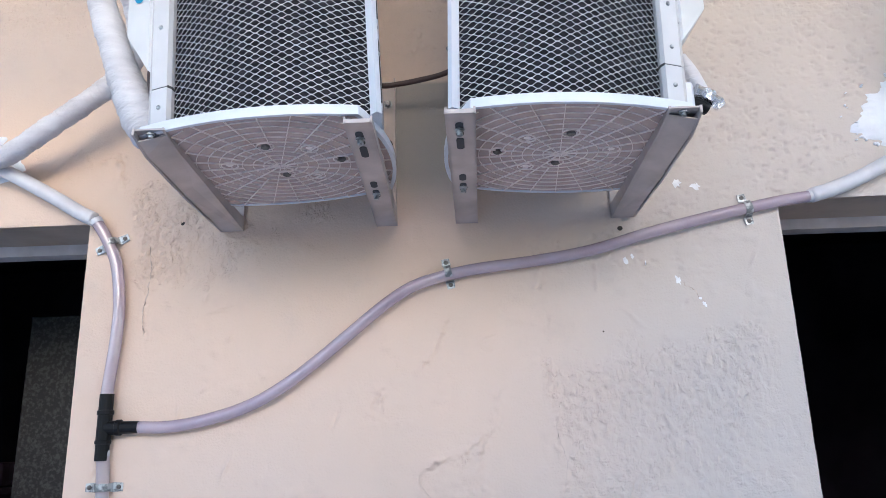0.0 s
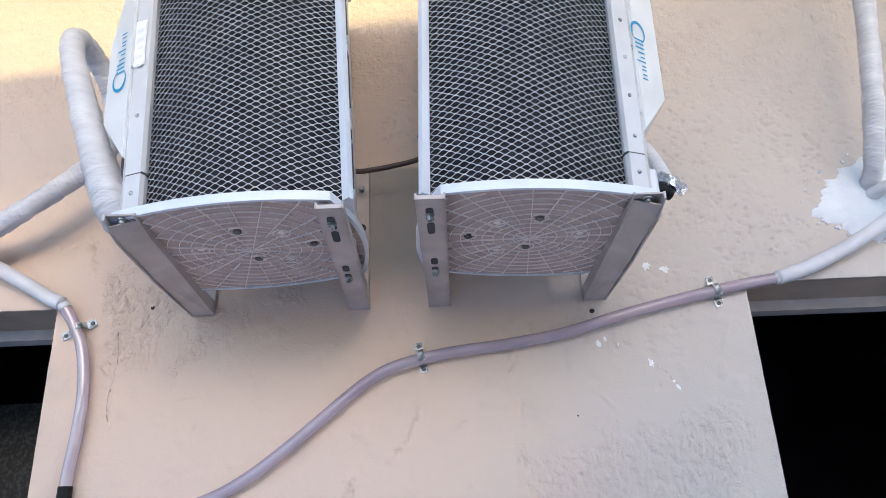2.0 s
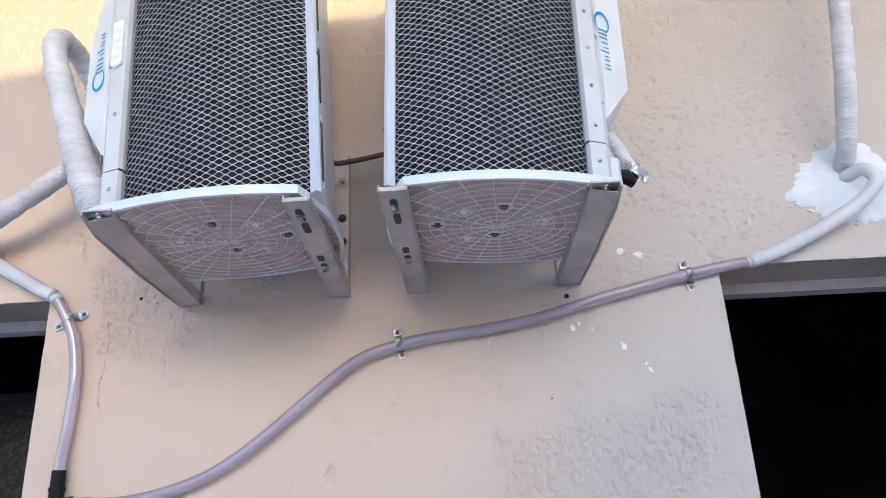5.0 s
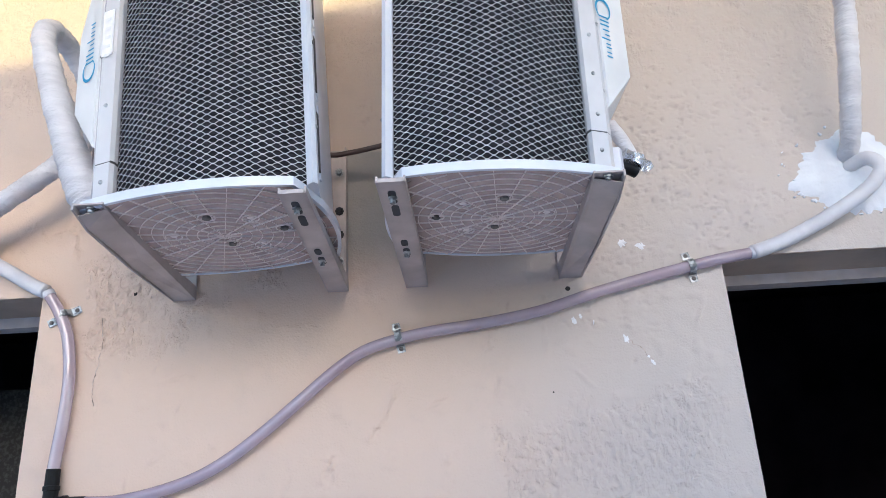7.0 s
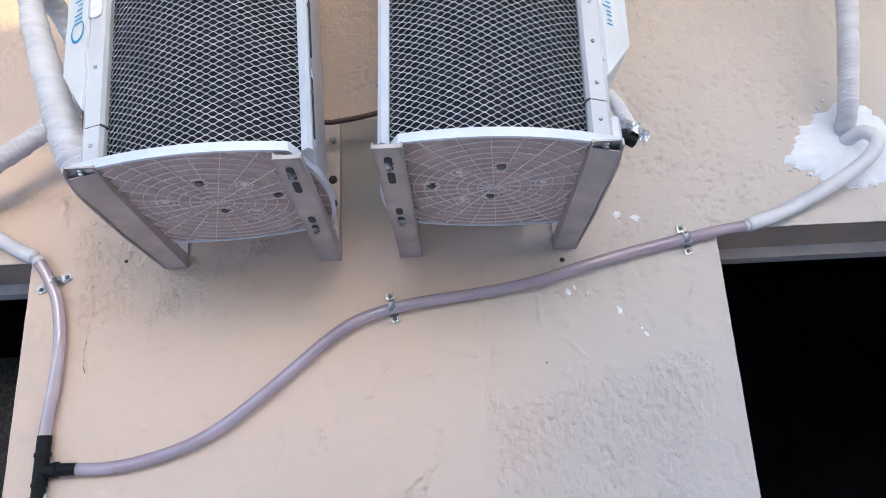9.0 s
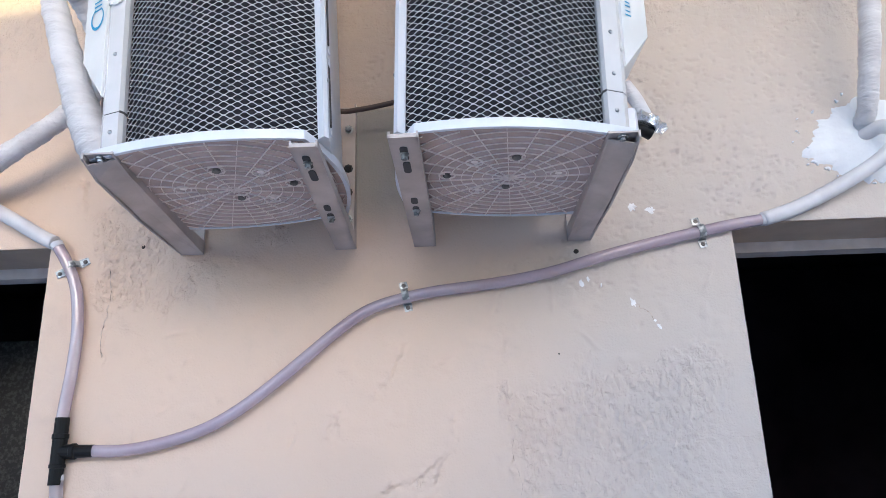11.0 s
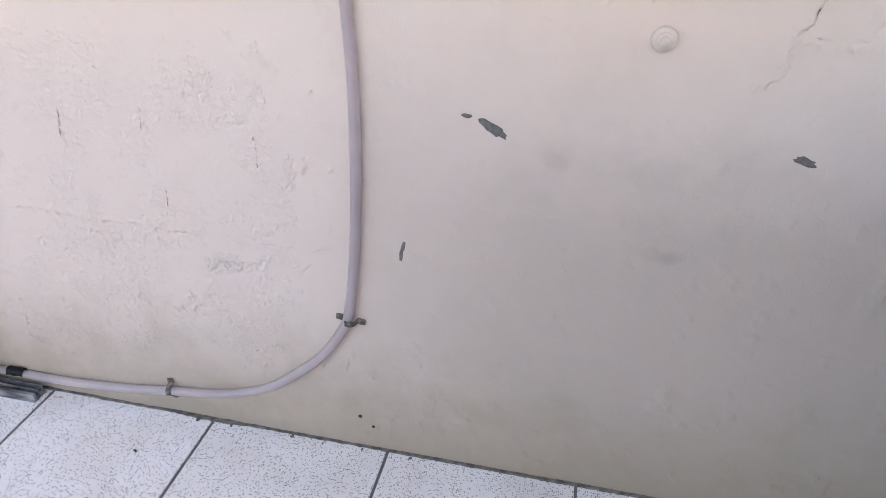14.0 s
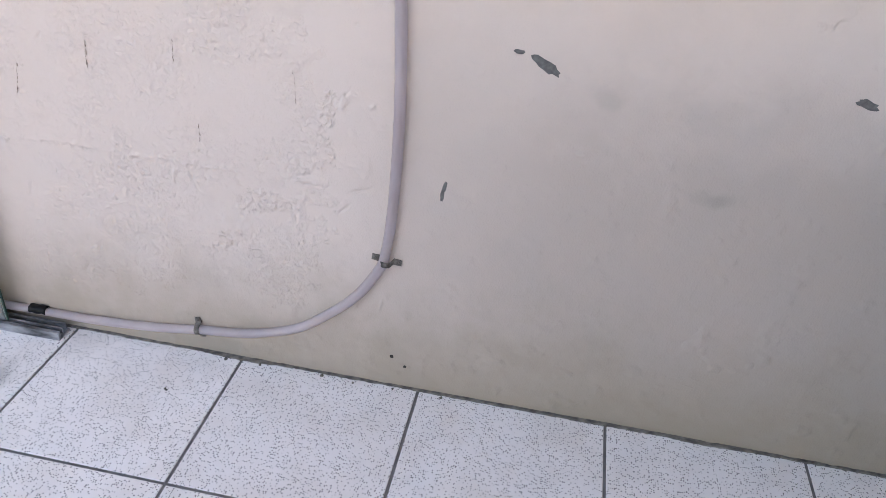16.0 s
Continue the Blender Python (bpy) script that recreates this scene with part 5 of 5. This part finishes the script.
def ragged_patch(cx, cz, rx, rz, seed):
    """Filler smeared round a pipe hole, thick in the middle with a torn rim."""
    rng = random.Random(seed)
    bm = bmesh.new()
    n, rings = 150, 8
    rag = [1 + 0.10 * math.sin(3 * 2 * math.pi * k / n + seed) + 0.24 * noise.fractal(Vector((3 * math.cos(2 * math.pi * k / n), 3 * math.sin(2 * math.pi * k / n), seed)), 0.9, 2.0, 4) + rng.uniform(-0.012, 0.012) for k in range(n)]
    grid = []
    for j in range(rings):
        f = (j + 1) / rings
        row = []
        for k in range(n):
            a = 2 * math.pi * k / n
            r = f * (1 + (rag[k] - 1) * f * f)
            px, pz = rx * r * math.cos(a), rz * r * math.sin(a)
            h = 0.0022 + 0.007 * (1 - f * f) + 0.0016 * noise.noise(Vector((px * 45, pz * 45, seed))) + 0.0010 * noise.noise(Vector((px * 110, pz * 110, seed)))
            row.append(bm.verts.new((cx + rx * r * math.cos(a), WALL_Y - (h if j < rings - 1 else -0.004), cz + rz * r * math.sin(a))))
        grid.append(row)
    mid = bm.verts.new((cx, WALL_Y - 0.011, cz))
    for k in range(n):
        bm.faces.new((mid, grid[0][k], grid[0][(k + 1) % n]))
        for a, b in zip(grid, grid[1:]):
            bm.faces.new((a[k], b[k], b[(k + 1) % n], a[(k + 1) % n]))
    return bm


part("filler_patch", ragged_patch(0.975, 2.138, 0.118, 0.096, 4), M_PATCH, WALL, "rough white filler round pipe hole", True)
part("filler_patch", ragged_patch(-0.90, 2.12, 0.125, 0.085, 9), M_PATCH, WALL, "rough white filler round pipe hole", True)
for i in range(40):
    a = random.uniform(1.2, 6.2)
    r = random.uniform(0.92, 1.14)
    sz = random.uniform(0.0012, 0.0036)
    part("filler_speck", blob_on_wall(0.965 + 0.12 * r * math.cos(a), 2.145 + 0.088 * r * math.sin(a), sz, sz * random.uniform(0.5, 1.2), 0.0032, 200 + i, 0, 8, 0.4), M_PATCH, WALL)

# cables
thing("power_cable", tube(bmesh.new(), smooth_path([(-0.09, 1.31, 2.213), (-0.05, 1.33, 2.212), (-0.02, 1.332, 2.215), (0.022, 1.332, 2.222), (0.07, 1.33, 2.233), (0.12, 1.30, 2.244)], 8), 0.0052, 10), M_CABLE, "dark cable slung between the units", "cable", smooth=True)
thing("power_cable", tube(bmesh.new(), smooth_path([(-0.362, 1.12, 2.13), (-0.374, 1.085, 2.128), (-0.370, 1.065, 2.10), (-0.362, 1.075, 2.05), (-0.352, 1.10, 2.018)], 8), 0.0062, 10), M_CABLE, "short dark cable entering unit base", "cable", smooth=True)

# valve with insulation and crumpled foil beside the second unit
valve = base_of("service_valve", "black valve with crumpled foil cap beside unit", "valve", pose(0.432, 1.085, 2.012))
part("valve_housing", prism(bmesh.new(), [(-0.03, -0.02), (0.002, -0.02), (0.008, -0.01), (0.008, 0.03), (-0.03, 0.03)], "z", -0.002, 0.045), M_WHITE, valve)
part("insulation", tube(bmesh.new(), [(0.006, 0.0, 0.022), (0.02, 0.004, 0.018), (0.030, 0.008, 0.014)], 0.0095, 12), M_BLACK, valve, smooth=True)
part("foil_cap", tube(bmesh.new(), smooth_path([(0.012, -0.004, 0.040), (0.028, 0.0, 0.034), (0.042, 0.002, 0.024), (0.050, 0.004, 0.014)], 5), lambda t: 0.0105 - 0.002 * t, 9, wobble=lambda i, k: 0.0016 * (math.sin(i * 1.1 + k * 1.9) + math.sin(k * 4.1 - i * 0.7))), M_FOIL, valve)
part("grey_pipe", tube(bmesh.new(), smooth_path([(0.0, 0.01, 0.10), (0.012, 0.006, 0.075), (0.022, 0.006, 0.05), (0.03, 0.01, 0.03)], 5), 0.011, 12), M_TAPE, valve, smooth=True)

# ---- sliding glass door at the foot ----
door = base_of("glass_door", "greenish sliding glass leaf standing in worn track", "sliding door")
bm = prism(bmesh.new(), [(-2.7, 0.030), (-1.527, 0.030), (-1.475, 0.85), (-1.44, 1.45), (-2.7, 1.45)], "y", 1.3525, 1.3575)
pane = part("pane", bm, M_GLASS, door)
pane.visible_shadow = False
bm = prism(bmesh.new(), [(-1.527, 0.026), (-1.5245, 0.026), (-1.4725, 0.85), (-1.4375, 1.45), (-1.440, 1.45), (-1.475, 0.85)], "y", 1.352, 1.358)
part("edge", bm, M_EDGE, door, "dark green polished edge")
dirt = part("dirt_film", prism(bmesh.new(), [(-2.7, 0.031)] + [(-1.530, 0.031)] + [(-1.5285 - 0.01 * k, 0.085 + 0.02 * noise.noise(Vector((k * 0.21, 5, 0))) + 0.008 * noise.noise(Vector((k * 0.9, 8, 0)))) for k in range(118)], "y", 1.3505, 1.3520), M_FILM, door, "grey dirt film along the foot of the glass")
dirt.visible_shadow = False
track = base_of("door_track", "worn aluminium floor track with two rails", "door track")
bm = box(bmesh.new(), -3.0, -1.378, 1.340, 1.384, -0.001, 0.006)
part("bed", bm, M_ALU, track)
for y in (1.341, 1.346, 1.3605, 1.379):
    part("rail", box(bmesh.new(), -3.0, -1.378 - (y - 1.341) * 0.15, y, y + 0.004, 0.006, 0.024), M_ALU, track)

# ---- seen through the first window ----
def cloth_y(x, z):
    """Folds that fan out downwards from the hook."""
    v = 1.6 - z
    return 1.985 + 0.028 * math.sin((x + 0.55 * v) * 34) * (0.25 + v) + 0.010 * math.sin((x + 0.4 * v) * 83 + 2) * (0.3 + v) + 0.004 * math.sin(z * 60 + x * 40)


def hem(x):
    """Lower edge: short under the arm, one long tail, and the tip of the sleeve."""
    marks = [(-1.56, 1.06), (-1.40, 1.07), (-1.325, 1.075), (-1.24, 1.092), (-1.222, 1.06), (-1.19, 0.965), (-1.168, 0.945), (-1.152, 1.03), (-1.146, 1.195), (-1.12, 1.17), (-1.065, 1.115)]
    return float(np.interp(x, [m[0] for m in marks], [m[1] for m in marks]))


def shoulder(x):
    marks = [(-1.56, 1.62), (-1.40, 1.61), (-1.306, 1.535), (-1.215, 1.402), (-1.122, 1.314), (-1.08, 1.235), (-1.065, 1.15)]
    return float(np.interp(x, [m[0] for m in marks], [m[1] for m in marks]))


def draped(x0, x1, low, high, lift, thick):
    """Cloth between two edges, which are functions of x."""
    bm = bmesh.new()
    cols = []
    for i in range(71):
        x = x0 + (x1 - x0) * i / 70
        za, zb = low(x), high(x)
        cols.append([bm.verts.new((x, cloth_y(x, za + (zb - za) * j / 30) - lift, za + (zb - za) * j / 30)) for j in range(31)])
    for a, b in zip(cols, cols[1:]):
        for j in range(30):
            bm.faces.new((a[j], b[j], b[j + 1], a[j + 1]))
    bmesh.ops.solidify(bm, geom=bm.faces[:], thickness=thick)
    return bm


coat = thing("hanging_jacket", draped(-1.56, -1.066, hem, shoulder, 0.0, 0.005), M_PINK, "limp pink cotton jacket hanging in dim room", "jacket", smooth=True)
part("band", draped(-1.50, -1.168, lambda x: 1.128 + 0.03 * (x + 1.3), lambda x: 1.180 + 0.05 * (x + 1.3), 0.007, 0.003), M_PALE, coat, "pale lilac band", True)
thing("stone_worktop", box(bmesh.new(), -1.75, -1.16, 2.10, 2.6, 0.98, 1.04, 0.006), M_STONE, "grey speckled stone worktop in dim room", "worktop")
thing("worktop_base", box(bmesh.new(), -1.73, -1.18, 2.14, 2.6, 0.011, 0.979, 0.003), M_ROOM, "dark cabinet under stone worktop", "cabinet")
thing("folded_cloth", box(bmesh.new(), -2.4, -1.95, 3.3, 3.6, 1.42, 1.52, 0.02), M_PALE, "pale folded cloth on dark shelf", "cloth")
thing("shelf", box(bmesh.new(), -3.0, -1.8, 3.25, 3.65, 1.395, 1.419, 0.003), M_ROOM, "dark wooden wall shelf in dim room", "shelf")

# ---- floor pieces, last ----
foot = [(-4.0, WALL_Y + 0.001), (4.0, WALL_Y + 0.001)]
foot += [(4.0 - 0.008 * k, WALL_Y - 0.0055 - 0.010 * max(0, noise.noise(Vector((k * 0.035, 0, 0)))) - 0.003 * abs(noise.noise(Vector((k * 0.6, 3, 0)))) - 0.0025 * random.random()) for k in range(1001)]
thing("floor_grime", prism(bmesh.new(), foot, "z", -0.002, 0.0045), M_DIRT, "crumbly dirt along foot of wall", "dirt", kind="stuff")
for i, (x, y, r) in enumerate(((-1.044, 1.252, 0.0032), (-1.038, 1.250, 0.0026), (-0.86, 1.383, 0.004), (-0.70, 1.384, 0.005), (-0.52, 1.385, 0.0035), (-0.95, 1.382, 0.005), (-0.40, 1.384, 0.004), (-0.62, 1.38, 0.003))):
    bm = bmesh.new()
    bmesh.ops.create_icosphere(bm, subdivisions=1, radius=r, matrix=pose(x, y, 0.0005 + r * 0.5))
    for v in bm.verts:
        v.co += Vector((random.uniform(-1, 1), random.uniform(-1, 1), random.uniform(-0.5, 0.5))) * r * 0.35
    part("crumb", bm, M_HOLE if i < 2 else M_DIRT, floor, "dark crumb of debris")


def tile_mesh(w, d):
    bm = box(bmesh.new(), 0.0015, w - 0.0015, 0.0015, d - 0.0015, -0.008, 0.0)
    edges = [e for e in bm.edges if all(abs(v.co.z) < 1e-6 for v in e.verts)]
    bmesh.ops.bevel(bm, geom=edges, offset=0.0012, segments=1, affect="EDGES")
    return finish("tile", bm, M_TILE)


PITCH, ROW0 = 0.452, 0.391
first_row, full = tile_mesh(PITCH - 0.004, ROW0 - 0.006), tile_mesh(PITCH - 0.004, PITCH - 0.004)
for i in range(-9, 9):
    for j in range(0, 13):
        x = -0.007 + i * PITCH + 0.002
        y = WALL_Y - ROW0 + 0.002 if j == 0 else WALL_Y - ROW0 - j * PITCH + 0.002
        t = new("tile", first_row if j == 0 else full)
        t.parent = floor
        t.matrix_basis = pose(x, y, random.uniform(0, 0.0006), random.uniform(-0.05, 0.05), random.uniform(-0.05, 0.05), 0)
